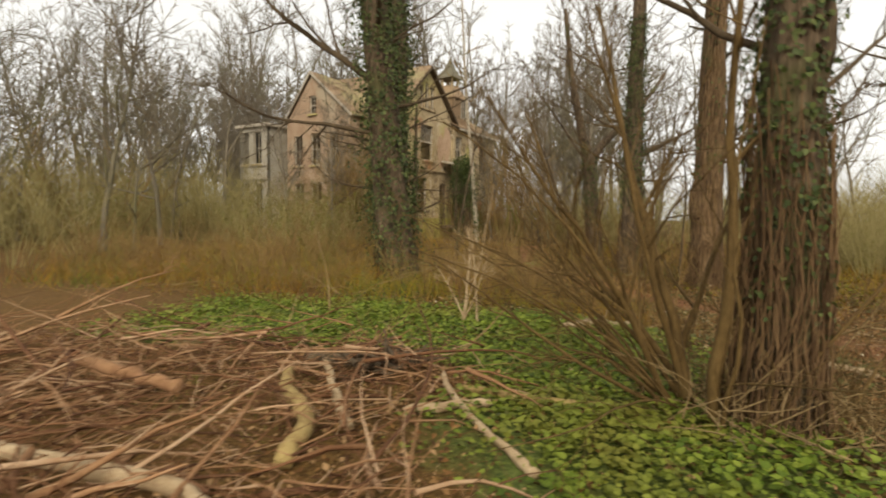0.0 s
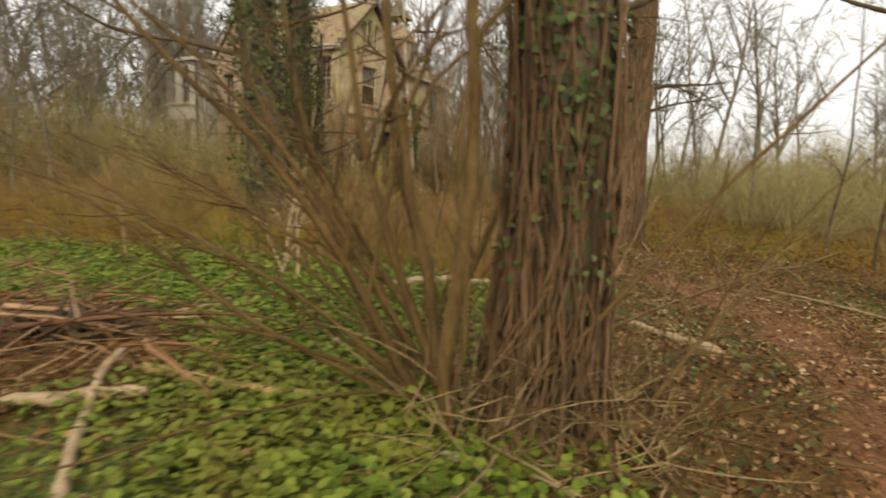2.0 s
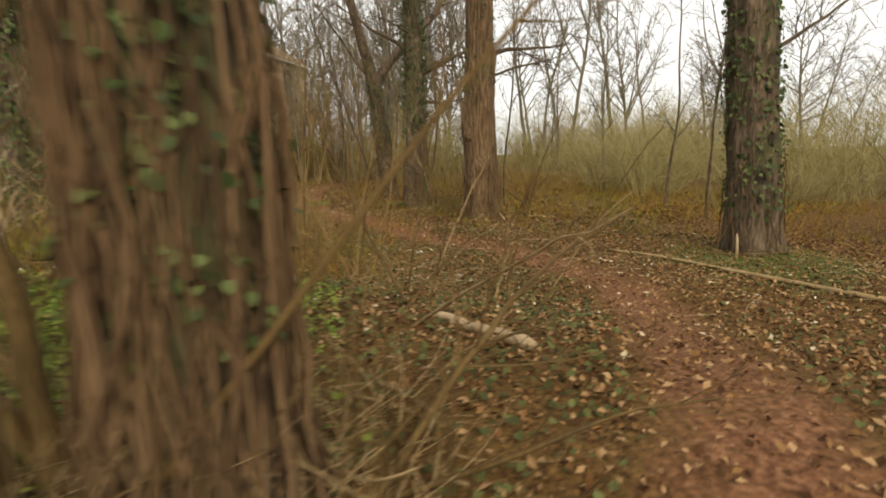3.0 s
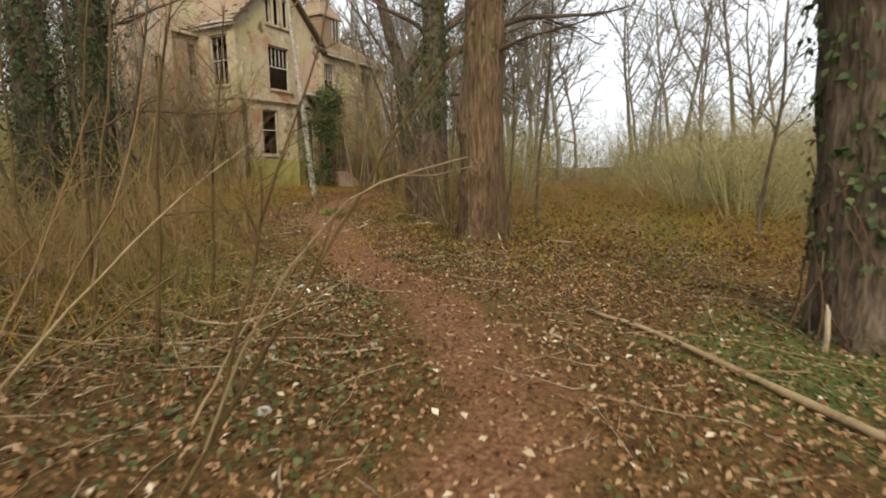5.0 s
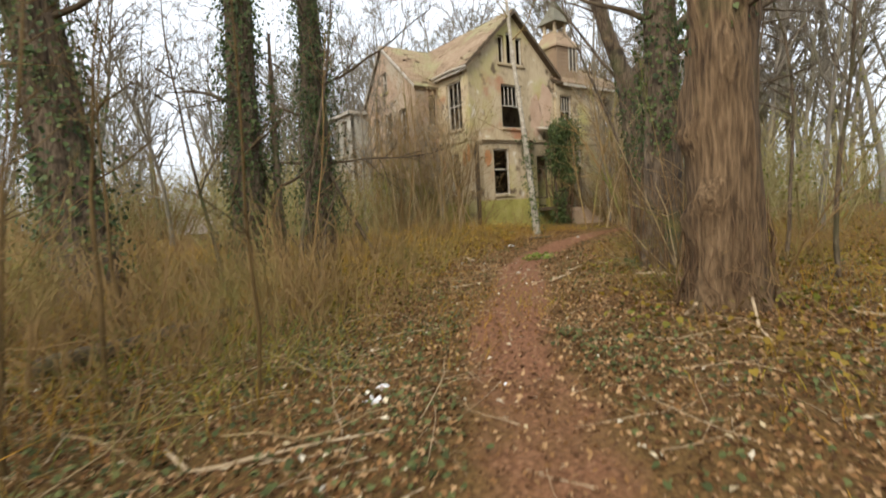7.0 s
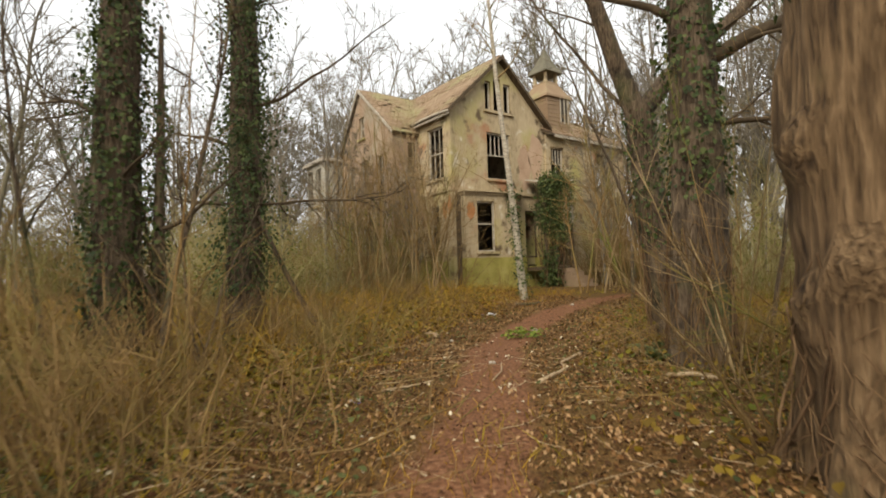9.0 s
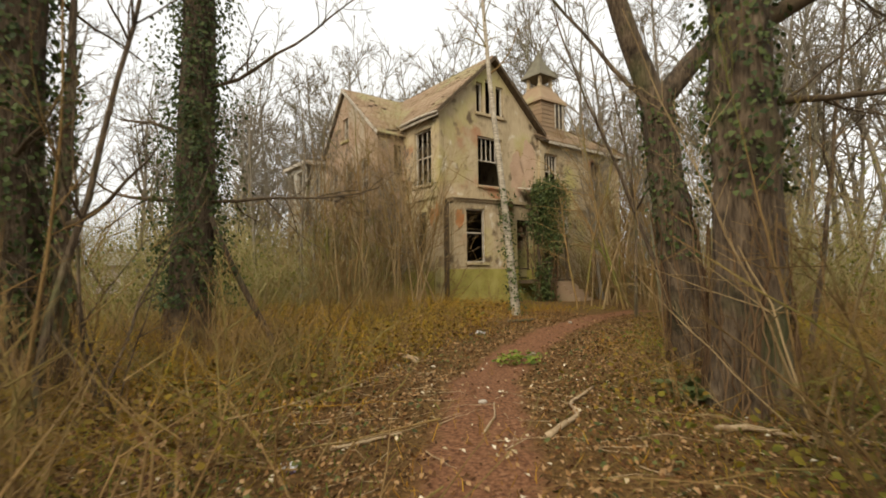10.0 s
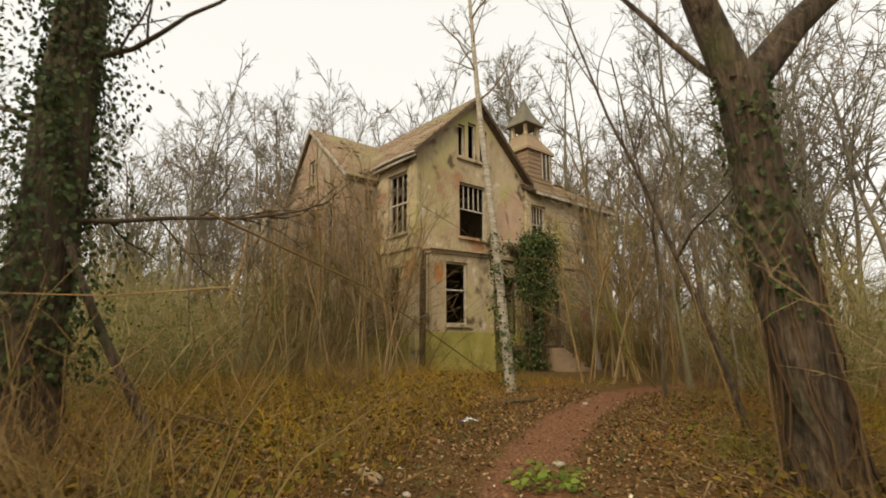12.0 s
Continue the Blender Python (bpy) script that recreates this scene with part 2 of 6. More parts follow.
# ---- mesh tools ----
rng = np.random.default_rng(7)
UP = np.array((0.0, 0.0, 1.0))


def unit(v):
    v = np.asarray(v, float)
    return v / (np.linalg.norm(v, axis=-1, keepdims=True) + 1e-12)


class Build:
    """Gathers vertices and faces for one mesh."""

    def __init__(self):
        self.v, self.f, self.n = [], [], 0

    def add(self, v, f):
        v = np.asarray(v, float).reshape(-1, 3)
        self.v.append(v)
        self.f.extend((np.asarray(f) + self.n).tolist() if not isinstance(f, list) else [[i + self.n for i in q] for q in f])
        self.n += len(v)

    def tube(self, pts, rad, sides=5, caps=False):
        pts, rad = np.asarray(pts, float), np.asarray(rad, float)
        k = len(pts)
        tan = unit(np.gradient(pts, axis=0))
        ref = np.array((1.0, 0, 0)) if abs(unit(pts[-1] - pts[0])[2]) > 0.7 else UP
        a = unit(np.cross(tan, ref))
        b = np.cross(tan, a)
        ang = np.arange(sides) * 2 * math.pi / sides
        ring = pts[:, None] + rad[:, None, None] * (np.cos(ang)[None, :, None] * a[:, None] + np.sin(ang)[None, :, None] * b[:, None])
        i = np.arange(k - 1)[:, None] * sides
        j = np.arange(sides)[None]
        jn = (j + 1) % sides
        f = np.stack([i + j, i + jn, i + sides + jn, i + sides + j], -1).reshape(-1, 4).tolist()
        if caps:
            f.append(list(range(sides))[::-1])
            f.append([(k - 1) * sides + s for s in range(sides)])
        self.add(ring.reshape(-1, 3), f)

    def spike(self, p, q, r):
        """A straight twig: three thin faces that meet at its tip."""
        d = unit(q - p)
        a = unit(np.cross(d, (0.31, 0.52, 0.79)))
        c = np.cross(d, a)
        self.v.append(np.array([p + a * r, p - 0.5 * r * a + 0.87 * r * c, p - 0.5 * r * a - 0.87 * r * c, q]))
        n = self.n
        self.f += [[n, n + 1, n + 3], [n + 1, n + 2, n + 3], [n + 2, n, n + 3]]
        self.n += 4

    def blades(self, p0, d, L, th, c):
        """Bent tapering shoots: feet p0, ways d, lengths L, thickness th, bends c."""
        n = len(p0)
        p1 = p0 + d * (L * 0.5)[:, None]
        p2 = p0 + (d + c) * L[:, None] * (1, 1, 0.94)
        s = unit(np.cross(d, rng.normal(0, 1, (n, 3))))
        t = np.cross(d, s)
        w = np.asarray(th)[:, None]
        V = np.stack([p0 + s * w, p0 - s * w * 0.5 + t * w, p0 - s * w * 0.5 - t * w, p1 + s * w * 0.7, p1 + (-s * 0.5 + t) * w * 0.7, p1 + (-s * 0.5 - t) * w * 0.7, p2], 1)
        base = np.arange(n)[:, None] * 7 + self.n
        for q in ((0, 1, 4, 3), (1, 2, 5, 4), (2, 0, 3, 5), (3, 4, 6), (4, 5, 6), (5, 3, 6)):
            self.f.extend((base + np.array(q)[None]).tolist())
        self.v.append(V.reshape(-1, 3))
        self.n += 7 * n

    def box(self, lo, hi):
        (x0, y0, z0), (x1, y1, z1) = lo, hi
        self.add([(x0, y0, z0), (x1, y0, z0), (x1, y1, z0), (x0, y1, z0), (x0, y0, z1), (x1, y0, z1), (x1, y1, z1), (x0, y1, z1)],
                 [[0, 3, 2, 1], [4, 5, 6, 7], [0, 1, 5, 4], [1, 2, 6, 5], [2, 3, 7, 6], [3, 0, 4, 7]])

    def prism(self, poly, z0, z1):
        k = len(poly)
        v = [(x, y, z0) for x, y in poly] + [(x, y, z1) for x, y in poly]
        self.add(v, [list(range(k))[::-1], [k + i for i in range(k)]] + [[i, (i + 1) % k, k + (i + 1) % k, k + i] for i in range(k)])

    def scatter(self, tv, tf, loc, rot, size):
        """Copies of a template: loc (N,3), rot (N,3,3), size (N,)."""
        tv = np.asarray(tv, float)
        v = np.einsum("nij,kj->nki", rot, tv) * np.asarray(size)[:, None, None] + loc[:, None]
        base = np.arange(len(loc))[:, None] * len(tv) + self.n
        for q in tf:
            self.f.extend((base + np.asarray(q)[None]).tolist())
        self.v.append(v.reshape(-1, 3))
        self.n += len(loc) * len(tv)

    def mesh(self, name, mat, smooth=True):
        me = bpy.data.meshes.new(name)
        me.from_pydata(np.concatenate(self.v).tolist(), [], self.f)
        me.materials.append(mat)
        if smooth:
            me.polygons.foreach_set("use_smooth", [True] * len(me.polygons))
        me.update()
        return me


def thing(name, label, category, at=None, group="", kind=""):
    """An Empty that carries parts."""
    ob = new(name)
    ob.empty_display_size = 0.1
    if at is not None:
        ob.matrix_world = at
    return tagged(ob, label, category, group, kind)


def solid(name, build, mat, label, category, smooth=True, group="", kind="", at=None):
    """A thing of one mesh."""
    ob = new(name, build.mesh(name, mat, smooth))
    if at is not None:
        ob.matrix_world = at
    return tagged(ob, label, category, group, kind)


def part(name, build, mat, parent, label="", smooth=True, kind=""):
    ob = new(name, build.mesh(name, mat, smooth))
    ob.parent = parent
    return tagged(ob, label, "", "", kind)


def frames_from(y, nrm):
    """Rotations whose second axis is y and whose third lies near nrm."""
    y = unit(y)
    x = unit(np.cross(y, nrm))
    z = np.cross(x, y)
    return np.stack([x, y, z], -1)


def flat_turns(n, tilt):
    a = rng.uniform(0, 2 * math.pi, n)
    y = np.stack([np.cos(a), np.sin(a), rng.uniform(-tilt, tilt, n)], -1)
    nrm = np.stack([rng.uniform(-tilt, tilt, n), rng.uniform(-tilt, tilt, n), np.ones(n)], -1)
    return frames_from(y, nrm)


LEAF = [(0, 0, 0), (0.34, 0.12, 0.10), (0.40, 0.48, 0.12), (0, 1.0, -0.04), (-0.40, 0.48, 0.12), (-0.34, 0.12, 0.10)]
LEAF_F = [(0, 1, 2, 3), (0, 3, 4, 5)]
DRY = [(0, 0, 0), (0.30, 0.45, 0.22), (0, 1.0, 0.10), (-0.30, 0.45, 0.16)]
DRY_F = [(0, 1, 2), (0, 2, 3)]

# ---- ground ----
WAY = np.array([(-3.2, -4.2), (-1.3, -0.9), (0.1, 1.9), (0.62, 3.6), (-0.2, 6.4), (-1.6, 8.8), (-2.6, 12.0), (-4.15, 15.6), (-4.7, 19.0), (-4.8, 22.0), (-4.2, 26.0), (-2.5, 29.0), (0.5, 32.0)])


def step(a, b, x):
    t = np.clip((x - a) / (b - a), 0, 1)
    return t * t * (3 - 2 * t)


def height(x, y):
    x, y = np.asarray(x, float), np.asarray(y, float)
    u = y + 0.9 * x
    z = 0.10 + 0.53 * (1 - step(-1.8, 2.8, u)) * (1 - step(2.0, 6.0, x)) + 0.33 * step(18, 30, y - 0.3 * x)
    z = z + 0.025 * np.sin(1.7 * x + 0.6 * y) * np.sin(1.3 * y - 0.4 * x) + 0.012 * np.sin(5.1 * x + 2.0) * np.sin(4.3 * y + x)
    return z


def off_path(x, y):
    """Distance from the middle of the path."""
    p = np.stack([np.asarray(x, float), np.asarray(y, float)], -1)
    best = np.full(p.shape[:-1], 1e9)
    for a, b in zip(WAY[:-1], WAY[1:]):
        d = b - a
        t = np.clip(((p - a) @ d) / (d @ d), 0, 1)
        best = np.minimum(best, np.linalg.norm(p - a - t[..., None] * d, axis=-1))
    return best


def green(x, y):
    """Where the low green herbs grow thick."""
    pile = step(-6.6, -5.8, x + 0.25 * np.sin(3 * y)) * (y < 0.7) + (y >= 0.7)
    a = pile * step(-4.0, -3.0, y + 0.1 * (x + 5)) * (1 - step(2.6, 4.2, y + 0.15 * (x + 6))) * step(-12, -9.5, x) * (1 - step(-3.9, -3.0, x))
    return a


def build_ground():
    xs = np.concatenate([-np.geomspace(400, 18, 26), np.arange(-17, 13.01, 0.28), np.geomspace(14, 400, 26)])
    ys = np.concatenate([-np.geomspace(400, 12, 26), np.arange(-11, 36.01, 0.28), np.geomspace(37, 500, 26)])
    X, Y = np.meshgrid(xs, ys)
    Z = height(X, Y)
    v = np.stack([X, Y, Z], -1).reshape(-1, 3)
    nx, ny = len(xs), len(ys)
    i = np.arange(ny - 1)[:, None] * nx + np.arange(nx - 1)[None]
    f = np.stack([i, i + 1, i + nx + 1, i + nx], -1).reshape(-1, 4)
    b = Build()
    b.v, b.f, b.n = [v], f.tolist(), len(v)
    me = b.mesh("ground", SOIL)
    d = off_path(v[:, 0], v[:, 1])
    tro = (1 - step(0.25, 0.75, d)) * (0.62 + 0.38 * step(7.0, 10.0, v[:, 1]))
    me.attributes.new("trodden", "FLOAT", "POINT").data.foreach_set("value", tro.astype(np.float32))
    mos = np.maximum(0.8 * green(v[:, 0], v[:, 1]), 0.75 * (1 - step(0.4, 1.6, np.hypot((v[:, 0] - 3.4) / 1.6, (v[:, 1] - 4.2) / 1.8))))
    mos = np.maximum(mos, 0.25 * step(1.5, 4, d) * step(9, 12, v[:, 1]))
    me.attributes.new("moss", "FLOAT", "POINT").data.foreach_set("value", mos.astype(np.float32))
    return tagged(new("ground", me), "brown woodland floor with a trodden red earth path", "ground", "", "structure")


build_ground()


def on_ground(x, y, dz=0.0):
    return np.array((x, y, float(height(x, y)) + dz))


# ---- the ruined house ----
# Local axes: x along the front, y into the house, z up from the foot of the wall.
HX, HY, HC, HS = -12.543, 30.168, math.cos(radians(65)), math.sin(radians(65))
HOUSE = Matrix.Translation((HX, HY, 0.40)) @ Matrix.Rotation(radians(65), 4, "Z")
house = thing("ruined_house", "derelict stuccoed gabled house with broken windows and mossy walls", "house", HOUSE)


def weld(b):
    """Joins the corners that meet and drops the faces shut in between two blocks."""
    v = np.concatenate(b.v)
    key, first, back = np.unique(np.round(v, 4), axis=0, return_index=True, return_inverse=True)
    back = back.ravel()
    faces = [[int(back[i]) for i in q] for q in b.f]
    count = {}
    for q in faces:
        k = tuple(sorted(q))
        count[k] = count.get(k, 0) + 1
    b.f = [q for q in faces if count[tuple(sorted(q))] == 1]
    b.v, b.n = [v[first]], len(first)


def wall(name, mat, frm, to, z0, tops, holes, thick=0.3, label=""):
    """An upright wall from frm to to in plan, its outer side to the right of that way; tops: (along, z) of the upper edge;
    holes: (a0, a1, z0, z1)."""
    frm, to = np.array(frm, float), np.array(to, float)
    L = np.linalg.norm(to - frm)
    d = (to - frm) / L
    inn = np.array((-d[1], d[0])) * thick
    ta, tz = [t[0] for t in tops], [t[1] for t in tops]
    A = sorted({0.0, L, *[a for h in holes for a in h[:2]], *[a for a in ta if 0 < a < L], *np.linspace(0, L, 9).tolist()})
    Zs = sorted({z0, *[z for h in holes for z in h[2:]], min(tz)})
    b = Build()

    def pt(a, z, inner):
        q = frm + d * a + (inn if inner else 0)
        return (q[0], q[1], z)

    def slab(poly):
        k = len(poly)
        b.add([pt(a, z, False) for a, z in poly] + [pt(a, z, True) for a, z in poly],
              [list(range(k)), [2 * k - 1 - i for i in range(k)]] + [[(i + 1) % k, i, k + i, k + (i + 1) % k] for i in range(k)])

    for a0, a1 in zip(A[:-1], A[1:]):
        t0, t1 = np.interp(a0, ta, tz), np.interp(a1, ta, tz)
        low = min(t0, t1)
        rows = [z for z in Zs if z <= low + 1e-6]
        for r0, r1 in zip(rows[:-1], rows[1:]):
            m, h = (a0 + a1) / 2, (r0 + r1) / 2
            if not any(p[0] < m < p[1] and p[2] < h < p[3] for p in holes):
                slab([(a0, r0), (a1, r0), (a1, r1), (a0, r1)])
        if max(t0, t1) > rows[-1] + 1e-6:
            poly = [(a0, rows[-1]), (a1, rows[-1]), (a1, t1), (a0, t0)]
            slab([p for i, p in enumerate(poly) if i < 2 or p[1] > rows[-1] + 1e-6])
    weld(b)
    return part(name, b, mat, house, label, smooth=False)


def window(frm, to, hole, bars=1, rails=(0.5,), mat=WHITEWOOD, sill=True, glazed=(), depth=0.12):
    """A wooden sash frame in a wall's hole, with glazing bars, rails and a sill; glazed: which cells still hold a pane."""
    frm, to = np.array(frm, float), np.array(to, float)
    d = unit(to - frm)
    out = np.array((d[1], -d[0]))
    a0, a1, z0, z1 = hole
    turn = np.array([[d[0], -out[0], 0], [d[1], -out[1], 0], [0, 0, 1]])
    org = np.array((*(frm - out * depth), 0.0))

    def piece(boxes):
        b = Build()
        for lo, hi in boxes:
            b.box(lo, hi)
        b.v = [v @ turn.T + org for v in b.v]
        return b

    w = 0.075
    fr = part("window", piece([((a0, 0, z0), (a0 + w, 0.09, z1)), ((a1 - w, 0, z0), (a1, 0.09, z1)), ((a0 + w, 0, z1 - w), (a1 - w, 0.09, z1)), ((a0 + w, 0, z0), (a1 - w, 0.09, z0 + w))]), mat, house, "flaking painted sash frame", False)
    zr = [z0 + w] + [z0 + (z1 - z0) * r for r in rails] + [z1 - w]
    for z in zr[1:-1]:
        part("rail", piece([((a0 + w, 0.01, z - 0.03), (a1 - w, 0.08, z + 0.03))]), mat, fr, "", False)
    for row, (lo, hi) in enumerate(zip(zr[:-1], zr[1:])):
        n = bars if isinstance(bars, int) else bars[row]
        for i in range(n):
            a = a0 + w + (a1 - a0 - 2 * w) * (i + 1) / (n + 1)
            part("glazing_bar", piece([((a - 0.02, 0.02, lo + 0.03), (a + 0.02, 0.07, hi - 0.03))]), mat, fr, "", False)
        if row in glazed:
            p = part("pane", piece([((a0 + w, 0.042, lo + 0.03), (a1 - w, 0.048, hi - 0.03))]), GLASS, fr, "dusty glass", False)
    if sill:
        part("sill", piece([((a0 - 0.1, -0.26, z0 - 0.12), (a1 + 0.1, -0.02, z0 - 0.003))]), STUCCO, fr, "", False)
    return fr


GW, GD, EA, AP = 7.0, 10.6, 9.55, 12.8
# front gable: attic lights, upper window
f_holes = [(0.6, 4.1, 1.75, 4.8), (2.45, 2.88, 9.85, 11.45), (3.08, 3.62, 9.85, 11.7), (3.84, 4.36, 9.85, 11.5), (2.48, 4.22, 6.03, 8.62), (5.2, 6.2, 1.72, 4.4)]
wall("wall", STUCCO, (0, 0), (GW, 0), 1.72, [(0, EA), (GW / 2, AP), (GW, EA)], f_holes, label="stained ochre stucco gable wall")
for h in f_holes[1:4]:
    window((0, 0), (GW, 0), h, 0, (), sill=False)
window((0, 0), (GW, 0), f_holes[4], (0, 4), (0.52,))
window((0, 0), (GW, 0), f_holes[5], 0, (0.7,), DARKWOOD, False)
b = Build()
b.box((2.3, -0.13, 9.70), (4.5, -0.003, 9.84))
part("attic_sill", b, STUCCO, house, "", False)
# left side
l_holes = [(GD - 2.13, GD - 0.68, 6.0, 8.8), (GD - 2.15, GD - 1.2, 2.17, 4.62), (GD - 2.31, GD - 1.5, 0.39, 0.79)]
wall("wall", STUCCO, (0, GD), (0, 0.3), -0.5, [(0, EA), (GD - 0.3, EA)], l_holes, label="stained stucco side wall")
window((0, GD), (0, 0.3), l_holes[0], 2, (0.5,))
window((0, GD), (0, 0.3), l_holes[1], 0, (0.55,))
wall("wall", STUCCO, (GW, 0.3), (GW, GD), 1.3, [(0, EA), (GD - 0.3, EA)], [])
wall("wall", STUCCO, (GW, GD), (0.0, GD), -0.5, [(0, EA), (GW / 2, AP), (GW, EA)], [(1.2, 2.4, 6.2, 8.8), (4.6, 5.8, 6.2, 8.8), (2.8, 4.2, 1.2, 4.0)])
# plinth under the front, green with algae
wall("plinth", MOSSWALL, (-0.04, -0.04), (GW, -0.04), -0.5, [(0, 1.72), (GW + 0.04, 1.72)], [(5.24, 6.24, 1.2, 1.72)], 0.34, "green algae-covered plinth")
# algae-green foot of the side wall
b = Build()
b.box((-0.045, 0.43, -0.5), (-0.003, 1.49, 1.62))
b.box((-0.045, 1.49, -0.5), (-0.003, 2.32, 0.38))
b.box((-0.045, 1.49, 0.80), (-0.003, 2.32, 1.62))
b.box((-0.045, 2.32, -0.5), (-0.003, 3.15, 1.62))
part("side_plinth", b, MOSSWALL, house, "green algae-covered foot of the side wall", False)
# corner pier
b = Build()
b.box((-0.07, -0.07, -0.5), (0.14, -0.045, 9.3))
b.box((-0.07, -0.045, -0.5), (-0.005, 0.42, 9.3))
part("quoin", b, STUCCO, house, "projecting corner pier", False)
# string course between the storeys
b = Build()
b.box((-0.12, -0.12, 5.22), (GW, -0.003, 5.38))
b.box((-0.12, 0.0, 5.22), (-0.003, 3.1, 5.38))
part("string_course", b, STUCCO, house, "", False)

# left wing with its gable end
WA, WB, WR, WX, WE, WP = 3.16, 9.4, 6.85, -1.6, 8.9, 12.05
w_holes = [(0.98, 1.53, 6.6, 8.4), (0.62, 1.53, 1.4, 4.4)]
wall("wall", BRICK_RED, (WX, WA), (-0.005, WA), -0.5, [(0, WE), (1.595, WE)], w_holes, label="shaded brick wing wall")
window((WX, WA), (0, WA), w_holes[0], 0, (0.5,), DARKWOOD)
window((WX, WA), (0, WA), w_holes[1], 0, (0.68,), WHITEWOOD)
g_holes = [(0.7, 1.6, 5.5, 7.7), (2.4, 3.4, 5.5, 7.8), (4.3, 5.2, 5.5, 7.8), (0.7, 1.7, 1.5, 4.2), (2.4, 3.5, 1.4, 4.2), (2.3, 3.0, 9.2, 10.5)]
wall("wall", BRICK_RED, (WX, WB), (WX, WA + 0.3), -0.5, [(0, WE), (WB - WR, WP), (WB - WA - 0.3, WE + 0.25)], g_holes, label="orange-red brick gable end")
for h in g_holes:
    window((WX, WB), (WX, WA), h, 1, (0.5,), WHITEWOOD)
wall("wall", BRICK_RED, (-0.005, WB), (WX, WB), -0.5, [(0, WE), (1.595, WE)], [])

# pale annex behind
AX0, AX1, AY0, AY1 = -2.2, 2.5, 10.95, 14.1
an = [(0.3, 1.05, 5.75, 8.25), (1.55, 2.5, 5.75, 8.25), (0.3, 1.05, 1.6, 4.3), (1.55, 2.5, 1.6, 4.3)]
wall("wall", PALEWALL, (AX0, AY1), (AX0, AY0), -0.5, [(0, 8.6), (3.15, 8.6)], an, label="pale painted annex wall")
for h in an:
    window((AX0, AY1), (AX0, AY0), h, 1, (0.5,))
wall("wall", PALEWALL, (AX0 + 0.3, AY0), (AX1, AY0), -0.5, [(0, 8.6), (4.4, 8.6)], [])
wall("wall", PALEWALL, (AX1, AY0 + 0.3), (AX1, AY1), -0.5, [(0, 8.6), (2.85, 8.6)], [])
wall("wall", PALEWALL, (AX1, AY1), (AX0, AY1), -0.5, [(0, 8.6), (4.7, 8.6)], [])
b = Build()
b.box((AX0 - 0.25, AY0 - 0.25, 8.6), (AX1 + 0.25, AY1 + 0.25, 8.82))
part("flat_roof", b, WHITEWOOD, house, "flat roof with a pale cornice", False)
b = Build()
b.box((AX0 - 0.14, AY0, 4.55), (AX0 - 0.003, AY1, 4.72))
b.box((AX0 - 0.10, AY0, 5.58), (AX0 - 0.003, AY1, 5.70))
part("string_course", b, WHITEWOOD, house, "", False)

# right wing
RV, RX1, RB, RE, RP = -0.15, 14.6, 7.4, 9.15, 11.75
r_holes = [(0.4, 1.54, 6.3, 8.35), (4.65, 5.95, 5.6, 8.4), (5.25, 6.1, 1.95, 4.6), (0.2, 1.4, 1.2, 4.8)]
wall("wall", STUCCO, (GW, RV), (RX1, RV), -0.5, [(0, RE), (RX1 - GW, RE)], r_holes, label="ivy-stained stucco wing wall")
window((GW, RV), (RX1, RV), r_holes[0], (1, 3), (0.5,))
window((GW, RV), (RX1, RV), r_holes[1], (0, 2), (0.6,), DARKWOOD)
window((GW, RV), (RX1, RV), r_holes[2], 1, (0.5,))
window((GW, RV), (RX1, RV), r_holes[3], 0, (0.75,), DARKWOOD, False)
wall("wall", STUCCO, (RX1, RV + 0.3), (RX1, RB), -0.5, [(0, RE), (RB - RV - 0.3, RE)], [(1.4, 2.5, 5.6, 8.2), (1.4, 2.5, 1.9, 4.5)])
wall("wall", STUCCO, (RX1, RB), (GW, RB), -0.5, [(0, RE), (RX1 - GW, RE)], [])
b = Build()
b.box((GW + 0.01, RV - 0.10, 5.22), (RX1, RV - 0.003, 5.36))
part("string_course", b, STUCCO, house, "", False)


